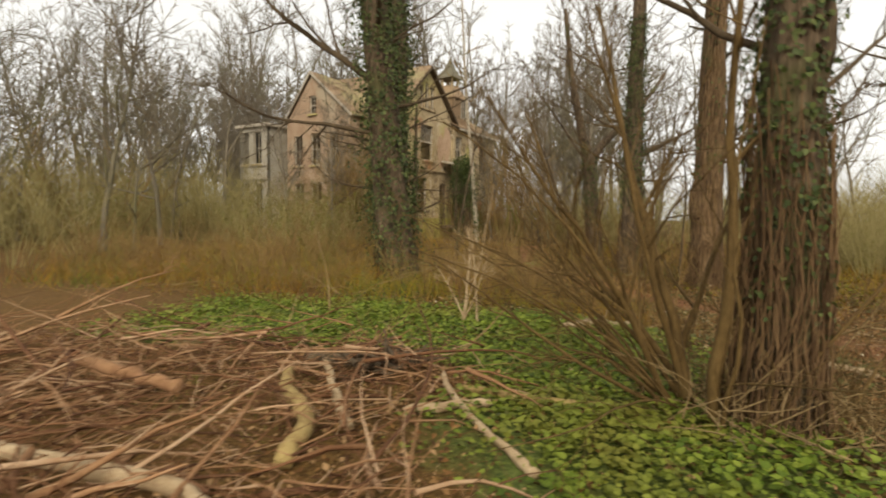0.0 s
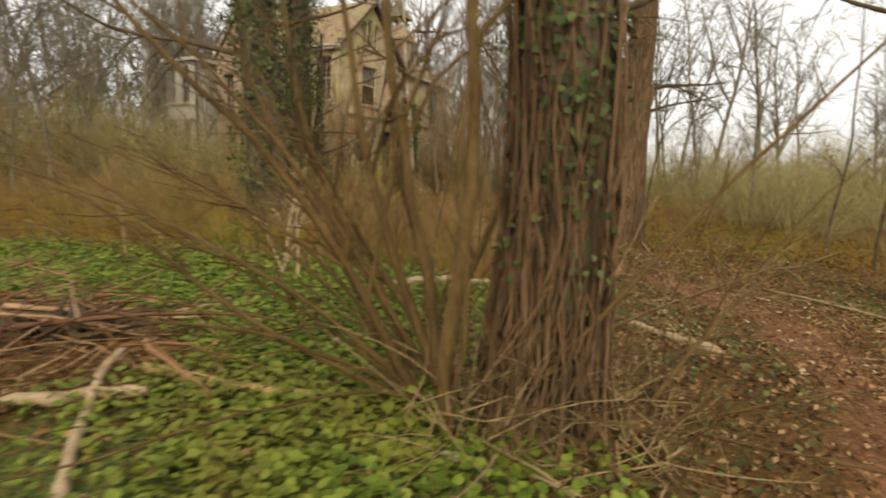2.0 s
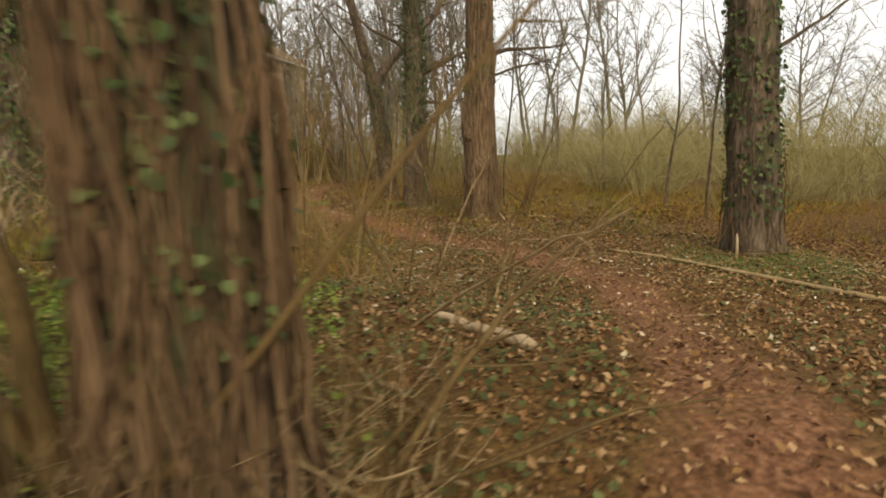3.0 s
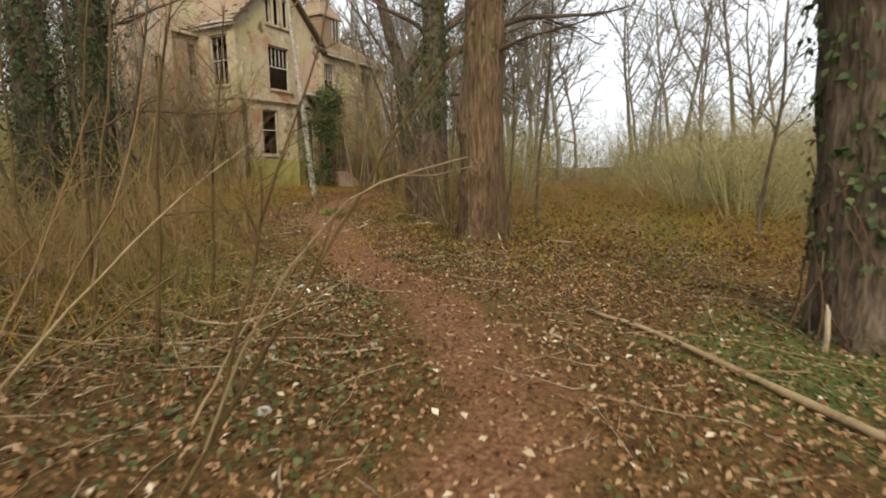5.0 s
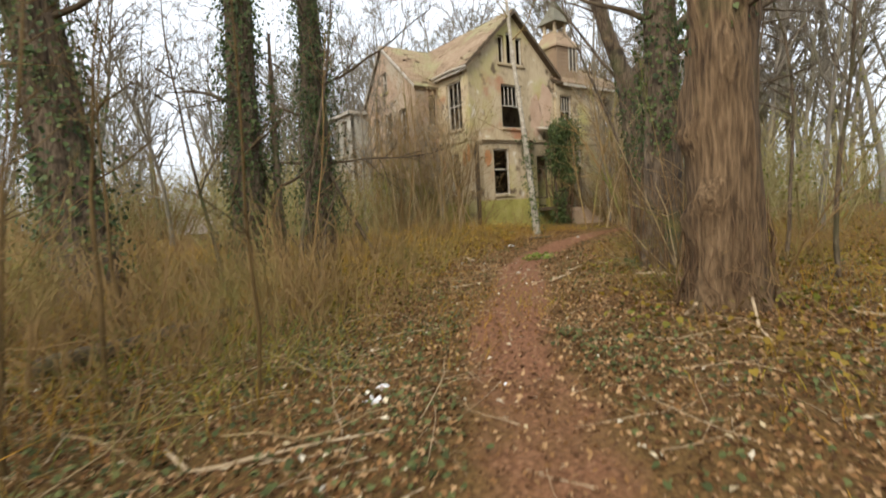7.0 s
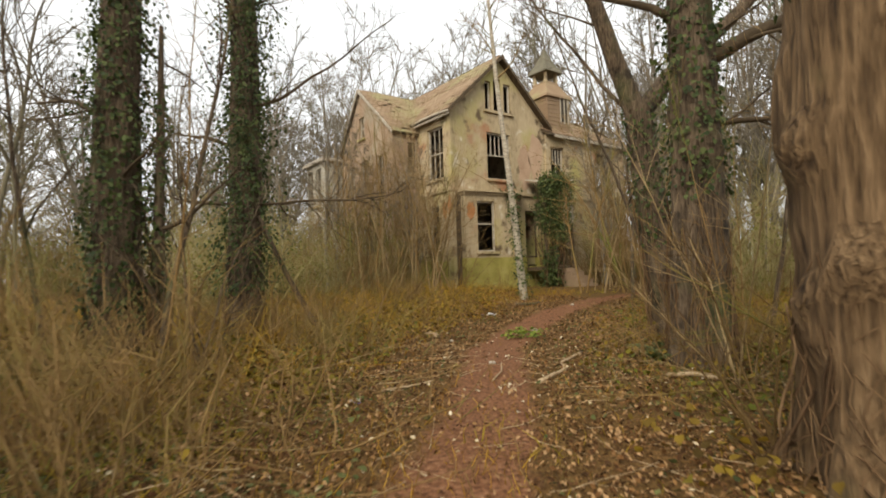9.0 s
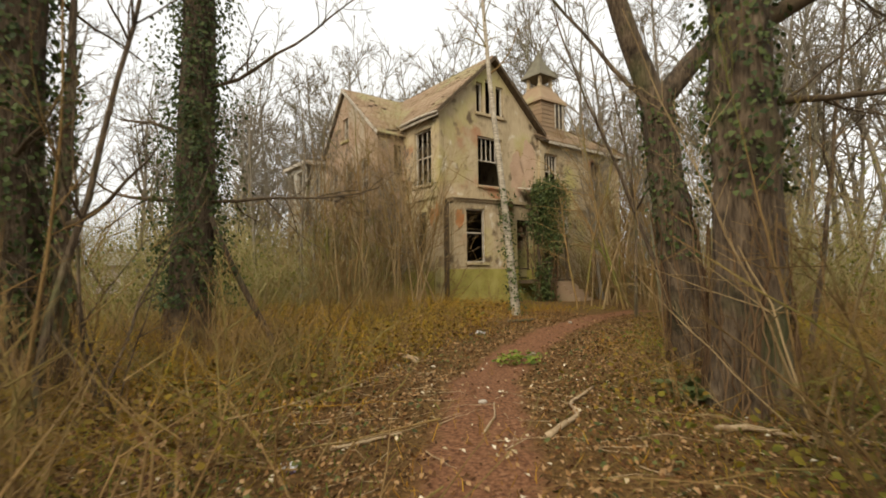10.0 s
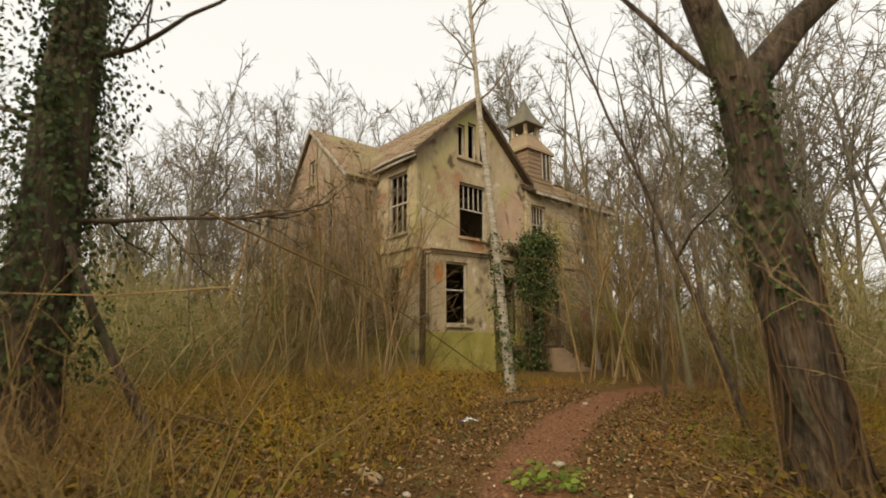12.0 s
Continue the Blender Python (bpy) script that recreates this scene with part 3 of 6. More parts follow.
def tiled(corner, along, up, la, lu, left=0.0, right=0.0, mat=TILE):
    """A tiled roof slope: a boarded slab under overlapping tiles. along and up span the slope; left and right: how far
    its sides draw in from the eave to the top."""
    corner, along, up = np.array(corner, float), unit(along), unit(up)
    nrm = unit(np.cross(along, up))
    if nrm[2] < 0:
        nrm = -nrm
    rot = np.stack([along, up, nrm], -1)
    b = Build()
    c = [corner, corner + along * la, corner + along * (la - right) + up * lu, corner + along * left + up * lu]
    b.add([*(p - nrm * 0.12 for p in c), *c], [[0, 3, 2, 1], [4, 5, 6, 7], [0, 1, 5, 4], [1, 2, 6, 5], [2, 3, 7, 6], [3, 0, 4, 7]])
    slab = part("roof", b, DARKWOOD, house, "", False)
    tw, th = 0.30, 0.26
    a0 = min(0.0, left)
    na, nu = int((la - a0) / tw), int(lu / th)
    I, J = np.meshgrid(np.arange(na), np.arange(nu))
    I, J = I.ravel(), J.ravel()
    a, u = a0 + (I + 0.5 * (J % 2) * 0.9) * (la - a0) / na, J * lu / nu
    keep = (rng.random(len(a)) > 0.025) & (a > left * u / lu - 0.15) & (a < la - right * u / lu - 0.12)
    a, u = a[keep], u[keep]
    sag = 0.05 * np.sin(0.9 * a + 0.4) * np.sin(1.1 * u)
    loc = corner + a[:, None] * along + u[:, None] * up + nrm * (0.05 + np.abs(sag) + rng.uniform(0, 0.014, len(a)))[:, None]
    tv = [(0.01, 0, -0.03), (0.29, 0, -0.03), (0.29, 0.36, -0.022), (0.01, 0.36, -0.022), (0.01, 0, 0.012), (0.29, 0, 0.012), (0.29, 0.36, 0.0), (0.01, 0.36, 0.0)]
    tf = [(4, 5, 6, 7), (0, 1, 5, 4), (1, 2, 6, 5), (3, 0, 4, 7)]
    if nrm @ np.cross(along, up) < 0:
        tf = [q[::-1] for q in tf]
    t = Build()
    t.scatter(tv, tf, loc, np.repeat(rot[None], len(a), 0), np.ones(len(a)))
    part("roof_tiles", t, mat, slab, "lichened orange-brown roof tiles", False, "stuff")
    return slab


def board(p0, p1, deep, thick):
    """A board on edge between two points; thick is a vector across it."""
    p0, p1, q, y = np.array(p0), np.array(p1), np.array((0, 0, deep)), np.array(thick)
    b = Build()
    b.add([p0, p1, p1 + q, p0 + q, p0 + y, p1 + y, p1 + q + y, p0 + q + y], [[0, 1, 2, 3], [7, 6, 5, 4], [0, 4, 5, 1], [3, 2, 6, 7], [0, 3, 7, 4], [1, 5, 6, 2]])
    return b


ov = 0.35
run, rise = GW / 2 + ov, (AP - EA) / (GW / 2) * (GW / 2 + ov)
zlow = AP + 0.12 - rise
sl = math.hypot(run, rise)
tiled((-ov, -ov, zlow), (0, 1, 0), (run, 0, rise), GD + 2 * ov, sl)
tiled((GW + ov, -ov, zlow), (0, 1, 0), (-run, 0, rise), GD + 2 * ov, sl)
# barge boards and gutter
for x0 in (-ov, GW + ov):
    part("barge_board", board((x0, -ov - 0.04, zlow - 0.16), (GW / 2, -ov - 0.04, AP - 0.04), 0.22, (0, 0.05, 0)), DARKWOOD, house, "rotten dark barge board", False)
b = Build()
b.tube([(-ov - 0.06, y, zlow - 0.07 + 0.05 * math.sin(1.1 * y)) for y in np.linspace(-ov, 3.0, 7)], [0.065] * 7, 8, True)
part("gutter", b, WHITEWOOD, house, "pale sagging gutter")
part("eaves_board", board((-ov, -ov, zlow - 0.24), (-ov, 3.0, zlow - 0.24), 0.12, (0.04, 0, 0)), WHITEWOOD, house, "flaking white eaves board", False)
# wing roof
for y0, way in ((WA, 1), (WB, -1)):
    wr = abs(WR - y0) + 0.25
    wz = (WP - WE) / abs(WR - y0) * wr
    tiled((WX - 0.15, y0 - 0.25 * way, WP + 0.1 - wz), (1, 0, 0), (0, wr * way, wz), 4.3, math.hypot(wr, wz))
    part("barge_board", board((WX - 0.21, y0 - 0.25 * way, WP + 0.02 - wz), (WX - 0.21, WR, WP + 0.02), 0.2, (0.05, 0, 0)), WHITEWOOD, house, "pale flaking barge board", False)
# right wing roof with its hipped end
rm = (RB - RV) / 2
rr, rz = rm + 0.35, (RP - RE) / rm * (rm + 0.35)
rl = math.hypot(rr, rz)
ze = RP + 0.1 - rz
tiled((GW + 0.02, RV - 0.35, ze), (1, 0, 0), (0, rr, rz), RX1 + 0.33 - GW, rl, -2.1, rr)
tiled((GW + 0.02, RB + 0.35, ze), (1, 0, 0), (0, -rr, rz), RX1 + 0.33 - GW, rl, -2.1, rr)
tiled((RX1 + 0.35, RV - 0.35, ze), (0, 1, 0), (-rr, 0, rz), 2 * rr, rl, rr, rr)
part("eaves_board", board((GW + 0.4, RV - 0.42, ze - 0.18), (RX1 + 0.3, RV - 0.42, ze - 0.18), 0.16, (0, 0.06, 0)), WHITEWOOD, house, "flaking white eaves board", False)
# roof turret over the porch, with an open lantern and a pyramid cap
TX, TY = 8.6, 1.15
b = Build()
b.box((TX - 1.0, TY - 1.0, 9.0), (TX + 1.0, TY + 1.0, 11.6))
turret = part("turret", b, TILE, house, "tile-hung roof turret", False)
for k in range(9):
    z = 9.3 + 0.25 * k
    b = Build()
    b.box((TX - 1.03, TY - 1.03, z), (TX + 1.03, TY + 1.03, z + 0.05))
    part("tile_course", b, TILE, turret, "", False)
# no hole here: a dark sheet on the turret paints the window's shade
b = Build()
b.box((TX + 0.15, TY - 1.045, 10.1), (TX + 0.75, TY - 1.034, 11.6))
part("opening_shade", b, INTERIOR, turret, "dark sheet painted as the shade in the turret window", False)
for x in (0.08, 0.42, 0.75):
    b = Build()
    b.box((TX + x, TY - 1.09, 10.0), (TX + x + 0.06, TY - 1.046, 11.7))
    part("window_frame", b, WHITEWOOD, turret, "", False)


def stepped(levels):
    """A square shaft whose half-width changes from level to level."""
    b = Build()
    v, f = [], [[0, 3, 2, 1], [4 * (len(levels) - 1) + i for i in range(4)]]
    for r, z in levels:
        v += [(TX - r, TY - r, z), (TX + r, TY - r, z), (TX + r, TY + r, z), (TX - r, TY + r, z)]
    for k in range(len(levels) - 1):
        f += [[4 * k + i, 4 * k + (i + 1) % 4, 4 * k + 4 + (i + 1) % 4, 4 * k + 4 + i] for i in range(4)]
    b.add(v, f)
    return b


part("turret_roof", stepped([(1.15, 11.55), (1.13, 11.7), (0.8, 12.2), (0.58, 12.55), (0.56, 12.7)]), TILE, turret, "hipped tiled turret roof", False)
for sx in (-0.46, 0.46):
    for sy in (-0.46, 0.46):
        b = Build()
        b.box((TX + sx - 0.08, TY + sy - 0.08, 12.65), (TX + sx + 0.08, TY + sy + 0.08, 13.35))
        part("lantern_post", b, STUCCO, turret, "", False)
part("spire", stepped([(0.8, 13.3), (0.76, 13.42), (0.42, 14.0), (0.2, 14.5), (0.03, 15.1)]), SLATE, turret, "grey-green pyramid cap", False)
# floors and walls added inside to block light, coloured dark as room shade
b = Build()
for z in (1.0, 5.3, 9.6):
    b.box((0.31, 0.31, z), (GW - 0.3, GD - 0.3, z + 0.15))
part("floor_baffle", b, INTERIOR, house, "", False)
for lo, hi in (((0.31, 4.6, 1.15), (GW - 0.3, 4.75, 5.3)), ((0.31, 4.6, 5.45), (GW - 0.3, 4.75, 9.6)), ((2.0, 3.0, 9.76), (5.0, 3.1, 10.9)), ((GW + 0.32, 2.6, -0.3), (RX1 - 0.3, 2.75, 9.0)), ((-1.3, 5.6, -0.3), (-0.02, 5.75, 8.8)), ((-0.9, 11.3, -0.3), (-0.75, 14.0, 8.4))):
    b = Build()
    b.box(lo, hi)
    part("shade_backing", b, INTERIOR, house, "", False)

# bay window on the ground floor
BL, BM, BR = (0.42, -0.5), (3.6, -0.95), (4.6, -0.11)
by_h = [(0.72, 1.82, 2.04, 4.68)]
bl = math.hypot(BM[0] - BL[0], BM[1] - BL[1])
wall("bay_wall", STUCCO, BL, BM, 1.72, [(0, 5.0), (bl, 5.0)], by_h, 0.22, "streaked stucco bay front")
window(BL, BM, by_h[0], 0, (0.55,))
wall("bay_wall", STUCCO, (BL[0], -0.11), (BL[0], -0.27), 1.72, [(0, 5.0), (0.16, 5.0)], [], 0.22)
ck = [(0.35, 0.98, 2.04, 4.7)]
wall("bay_wall", STUCCO, BM, BR, 1.72, [(0, 5.0), (math.hypot(BR[0] - BM[0], BR[1] - BM[1]), 5.0)], ck, 0.2, "canted bay side")
window(BM, BR, ck[0], 0, (0.52,), glazed=(1,))
b = Build()
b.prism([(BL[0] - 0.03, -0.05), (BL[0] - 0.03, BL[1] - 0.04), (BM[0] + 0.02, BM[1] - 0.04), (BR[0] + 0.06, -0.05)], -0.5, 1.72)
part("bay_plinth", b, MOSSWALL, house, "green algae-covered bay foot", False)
b = Build()
b.prism([(0.25, -0.125), (0.25, -0.72), (3.7, -1.16), (4.9, -0.125)], 5.13, 5.21)
b.prism([(0.34, -0.125), (0.34, -0.58), (3.64, -1.03), (4.75, -0.125)], 5.0, 5.13)
part("bay_roof", b, STUCCO, house, "pale flat bay roof with moulding", False)
b = Build()
b.tube([(0.40 + 0.02 * math.sin(3 * z), -0.11, z) for z in (-0.3, 1.5, 3.5, 5.2)], [0.05] * 4, 8)
part("downpipe", b, DARKWOOD, house, "rusty downpipe")
# dark strip added to paint the shade in the gap beside the bay
b = Build()
b.box((0.15, -0.085, -0.4), (0.34, -0.046, 5.19))
part("gap_shade", b, DARKWOOD, house, "dark strip painted as the shaded gap beside the bay", False)


def bare_brick(org, along, a, z, w, h, seed, mat=FALLEN, label="red brick laid bare under fallen stucco"):
    """A ragged patch where the stucco has fallen from the brick, in low relief."""
    r = np.random.default_rng(seed)
    org, along = np.array(org, float), unit(along)
    out = np.array((along[1], -along[0], 0.0))
    n = 18
    t = np.arange(n) * 2 * math.pi / n
    rr = r.uniform(0.7, 1.15, n)
    q = org + ((a + w * rr * np.cos(t))[:, None] * np.array((*along[:2], 0.0))) + (z + h * rr * np.sin(t))[:, None] * UP
    b = Build()
    b.add(np.concatenate([q + out * 0.006, q - out * 0.02]), [list(range(n)), [2 * n - 1 - i for i in range(n)]] + [[i, (i + 1) % n, n + (i + 1) % n, n + i][::-1] for i in range(n)])
    part("bare_brick", b, mat, house, label, False)


bare_brick((*BL, 0), (BM[0] - BL[0], BM[1] - BL[1], 0), 0.34, 4.15, 0.26, 0.5, 1)
bare_brick((-0.07, 0.42, 0), (0, -1, 0), 0.24, 4.5, 0.17, 0.55, 2)
bare_brick((0, 1.0, 0), (0, -1, 0), 0.32, 4.3, 0.2, 0.5, 3)
bare_brick((0, 3.1, 0), (0, -1, 0), 0.4, 4.2, 0.22, 0.6, 4)
bare_brick((0, 0, 0), (1, 0, 0), 6.2, 7.7, 0.6, 1.5, 5, PINK, "faded pink render on the gable")
bare_brick((0, 0, 0), (1, 0, 0), 5.3, 6.9, 0.6, 1.2, 6, PINK, "faded pink render on the gable")

# porch, half fallen, with steps
porch = thing("porch", "half-collapsed dark timber porch with leaning posts and steps", "porch", HOUSE)
b = Build()
b.add([(5.0, -1.6, 5.75), (7.5, -1.7, 6.05), (8.2, -0.17, 6.2), (5.2, -0.13, 6.1), (5.0, -1.6, 5.83), (7.5, -1.7, 6.13), (8.2, -0.17, 6.28), (5.2, -0.13, 6.18)],
      [[0, 3, 2, 1], [4, 5, 6, 7], [0, 1, 5, 4], [1, 2, 6, 5], [2, 3, 7, 6], [3, 0, 4, 7]])
part("canopy", b, WHITEWOOD, porch, "sagging pale canopy", False)
for x0, x1 in ((5.15, 5.2), (6.2, 6.0), (7.35, 7.4)):
    b = Build()
    b.tube([(x1, -1.55, -0.3), ((x0 + x1) / 2, -1.55, 2.5), (x0, -1.55, 5.85)], [0.09, 0.08, 0.08], 6)
    part("post", b, DARKWOOD, porch)
b = Build()
b.tube([(5.1, -1.55, 5.4), (6.2, -1.55, 5.55), (7.35, -1.55, 5.7)], [0.08, 0.08, 0.08], 4, True)
part("beam", b, DARKWOOD, porch, "", False)
b = Build()
b.box((5.0, -1.65, 0.95), (7.6, -0.17, 1.15))
part("porch_floor", b, DARKWOOD, porch, "", False)
for x in np.linspace(5.25, 6.05, 7):
    b = Build()
    b.box((x, -1.6, 1.15), (x + 0.05, -1.56, 2.0))
    part("baluster", b, DARKWOOD, porch, "", False)
b = Build()
b.box((5.15, -1.63, 2.0), (6.15, -1.53, 2.08))
part("handrail", b, DARKWOOD, porch, "", False)
for i in range(5):
    b = Build()
    b.box((6.25, -2.0 - 0.3 * (4 - i), -0.3), (7.35, -1.68 - 0.3 * (4 - i), 0.21 * (i + 1) - 0.02))
    part("step", b, TILE, porch, "mossy brown stone step", False)
b = Build()
b.add([(6.4, -1.7, 3.4), (7.3, -1.72, 3.6), (7.2, -1.74, 5.5), (6.7, -1.7, 5.6), (6.4, -1.74, 3.4), (7.3, -1.76, 3.6), (7.2, -1.78, 5.5), (6.7, -1.74, 5.6)], [[0, 1, 2, 3], [7, 6, 5, 4], [0, 4, 5, 1], [1, 5, 6, 2], [2, 6, 7, 3], [3, 7, 4, 0]])
part("loose_panel", b, PALEWALL, porch, "pale hanging panel", False)

# ---- trees ----


def limb(r, p, d, length, r0, r1, n, wob, up=0.0):
    """A wandering limb: its points and radii."""
    d = unit(d)
    pts = [np.array(p, float)]
    for i in range(n):
        d = unit(d + r.normal(0, wob, 3) + UP * up)
        pts.append(pts[-1] + d * length / n)
    t = np.linspace(0, 1, n + 1)
    return np.array(pts), r0 + (r1 - r0) * t ** 0.8


def side_way(r, d, angle):
    d = unit(d)
    q = unit(np.cross(d, r.normal(0, 1, 3)))
    return unit(d * math.cos(angle) + q * math.sin(angle))


def twigs(b, r, pts, rad, n, length, level, wob=0.18, angle=0.8, start=0.25, up=0.05, least=0.004, spikes=False):
    """Side shoots along a limb, each with its own, down to the given level."""
    k = len(pts)
    for _ in range(n):
        t = start + (1 - start) * r.random() ** 0.9
        i = min(k - 2, int(t * (k - 1)))
        w = t * (k - 1) - i
        p = pts[i] * (1 - w) + pts[i + 1] * w
        d = side_way(r, pts[i + 1] - pts[i], angle * r.uniform(0.6, 1.3))
        L = length * r.uniform(0.5, 1.2) * (1.15 - 0.6 * t)
        r0 = max(least, min(rad[i] * 0.6, 0.016 * L + least))
        seg = 5 if level > 1 else 3 if level else 2
        if spikes and not level:
            b.spike(p, p + d * L, r0)
            continue
        q, qr = limb(r, p, d, L, r0, max(least * 0.6, r0 * 0.3), min(seg, 4) - (level == 1) if spikes else seg, wob, up)
        b.tube(q, qr, 5 if r0 > 0.03 and not spikes else 3)
        if level:
            twigs(b, r, q, qr, max(3, int(n * 0.45)) if not spikes else (9 if level == 2 else 6), L * 0.5, level - 1, wob * 1.2, angle, 0.2, up, least, spikes)


def bare_tree(seed, H, r0, nb, bl, level=2, forks=1, wob=0.05, lean=(0, 0), start=0.3, least=0.006):
    r = np.random.default_rng(seed)
    t, c = Build(), Build()
    pts, rad = limb(r, (0, 0, -0.2), (lean[0], lean[1], 1), H, r0, r0 * 0.12, 12, wob, 0.04)
    rad[0] *= 1.5
    t.tube(pts, rad, 8)
    for _ in range(forks):
        i = r.integers(3, 8)
        q, qr = limb(r, pts[i], side_way(r, UP, 0.5), H * 0.55, rad[i] * 0.75, rad[i] * 0.1, 8, 0.1, 0.08)
        t.tube(q, qr, 6)
        twigs(c, r, q, qr, nb // 2, bl * 0.8, level, start=0.2, up=0.08, least=least, spikes=True)
    twigs(c, r, pts, rad, nb, bl, level, start=start, up=0.08, least=least, spikes=True)
    return t, c


def thicket_bush(seed, H, stems, spread, th=0.014, sub=7, leafy=0):
    """Many upright shoots from one stool, each with finer ones; leafy: a thin cover of small leaves."""
    r = np.random.default_rng(seed)
    t, c = Build(), Build()
    a, s = r.uniform(0, 6.28, stems), r.random(stems) ** 0.6
    o = np.stack([np.cos(a), np.sin(a), 0 * a], -1)
    p0 = o * (s * 0.5 * spread)[:, None] - (0, 0, 0.1)
    d = unit(o * (0.35 * s * spread)[:, None] + r.normal(0, 0.10, (stems, 3)) + UP)
    L = H * r.uniform(0.5, 1.1, stems)
    bend = r.normal(0, 0.34 if stems < 20 else 0.22, (stems, 3)) * (1, 1, 0.2)
    t.blades(p0, d, L, th * r.uniform(0.8, 1.8, stems), bend)
    k = np.repeat(np.arange(stems), sub)
    w = r.uniform(0.12, 0.9, len(k))
    q = p0[k] + (d[k] + bend[k] * np.clip(w - 0.5, 0, 1)[:, None] * 2) * (L[k] * w)[:, None]
    e = unit(d[k] + r.normal(0, 0.65, (len(k), 3)))
    c.blades(q, e, L[k] * r.uniform(0.15, 0.45, len(k)), np.full(len(k), th * 0.55), r.normal(0, 0.15, (len(k), 3)))
    lv = None
    if leafy:
        i = r.integers(0, len(q), leafy)
        lv = Build()
        lv.scatter(DRY, DRY_F, q[i] + e[i] * (L[k][i] * r.uniform(0.0, 0.4, leafy))[:, None] + r.normal(0, 0.06, (leafy, 3)), frames_from(r.normal(0, 1, (leafy, 3)), r.normal(0, 1, (leafy, 3))), r.uniform(0.045, 0.09, leafy))
    return t, c, lv


def plant(kind_name, label, category, t, c, mat, at, group="", crown_label=""):
    ob = thing(kind_name, label, category, at, group)
    part("trunk" if kind_name == "tree" else "stool", t, mat, ob, kind="" if kind_name == "tree" else "stuff")
    part("crown", c, BARK_TWIG if mat is BARK else mat, ob, crown_label, kind="stuff")
    return ob


def standing(x, y, turn, s=1.0):
    return Matrix.Translation(on_ground(x, y)) @ Matrix.Rotation(turn, 4, "Z") @ Matrix.Diagonal((s, s, s, 1))


def put_copies(ob, places):
    for x, y, turn, s in places:
        cp = copy_thing(ob, Matrix.Translation(on_ground(x, y)) @ Matrix.Rotation(turn, 4, "Z"))
        cp.scale = (s, s, s)


def ring_places(r, n, test, box, smin=0.8, smax=1.25):
    out = []
    x0, x1, y0, y1 = box
    while len(out) < n:
        x, y = r.uniform(x0, x1), r.uniform(y0, y1)
        if test(x, y):
            out.append((x, y, r.uniform(0, 6.28), r.uniform(smin, smax)))
    return out


def at_house(u, v):
    """The place in plan of a point given along the front and into the house."""
    return HX + HC * u - HS * v, HY + HS * u + HC * v


def clear_of_house(x, y, m=2.0):
    dx, dy = x - HX, y - HY
    u, v = HC * dx + HS * dy, -HS * dx + HC * dy
    return not (-2.2 - m < u < 15.0 + m and -1.2 - m < v < 14.2 + m)


def right_wood(x, y):
    return x > 7.0 + 0.06 * max(0, y) and (x - 7) + (y - 2) * 0.35 > 1.0


def left_wood(x, y):
    lane = abs(math.degrees(math.atan2(-x - 0.5, y - 6.5)) - 57.5) < 3.5
    return x < -18.0 - 0.30 * max(0, y - 9) and clear_of_house(x, y, 1.0) and not lane


pr = np.random.default_rng(11)
# tall bare trees of the wood
tall = []
for k, (H, r0, nb, bl) in enumerate([(13, 0.13, 17, 3.4), (15, 0.17, 19, 3.8), (11, 0.11, 16, 3.0), (16, 0.15, 17, 3.4), (10, 0.10, 17, 3.2)]):
    t, c = bare_tree(20 + k, H, r0, nb, bl, 2, 1 + k % 2, 0.05, start=0.2, least=0.013)
    tall.append(plant("tree", "slender bare grey-brown woodland tree in winter", "tree", t, c, BARK_GREY, standing([-24, -33, 14, 22, -18][k], [46, 28, 38, 30, 24][k], k), "bare trees of the wood"))
far_kinds = []
for k, (H, r0) in enumerate([(14, 0.16), (12, 0.13), (16, 0.18)]):
    t, c = bare_tree(30 + k, H, r0, 22, 3.6, 1, 2, 0.06, start=0.2, least=0.024)
    far_kinds.append(plant("tree", "distant bare tree against the pale sky", "tree", t, c, BARK_GREY, standing([-30, 4, 26][k], [58, 57, 44][k], k), "distant trees"))
far = ring_places(pr, 46, lambda x, y: clear_of_house(x, y, 2) and y > 48, (-50, 28, 48, 68), 1.3, 1.9) \
    + ring_places(pr, 20, lambda x, y: x > 20, (18, 44, 4, 46), 0.6, 0.95) \
    + ring_places(pr, 23, lambda x, y: clear_of_house(x, y, 2) and x < -28, (-52, -28, 4, 48), 0.8, 1.25)
for i, pl in enumerate(far):
    put_copies(far_kinds[i % 3], [pl])
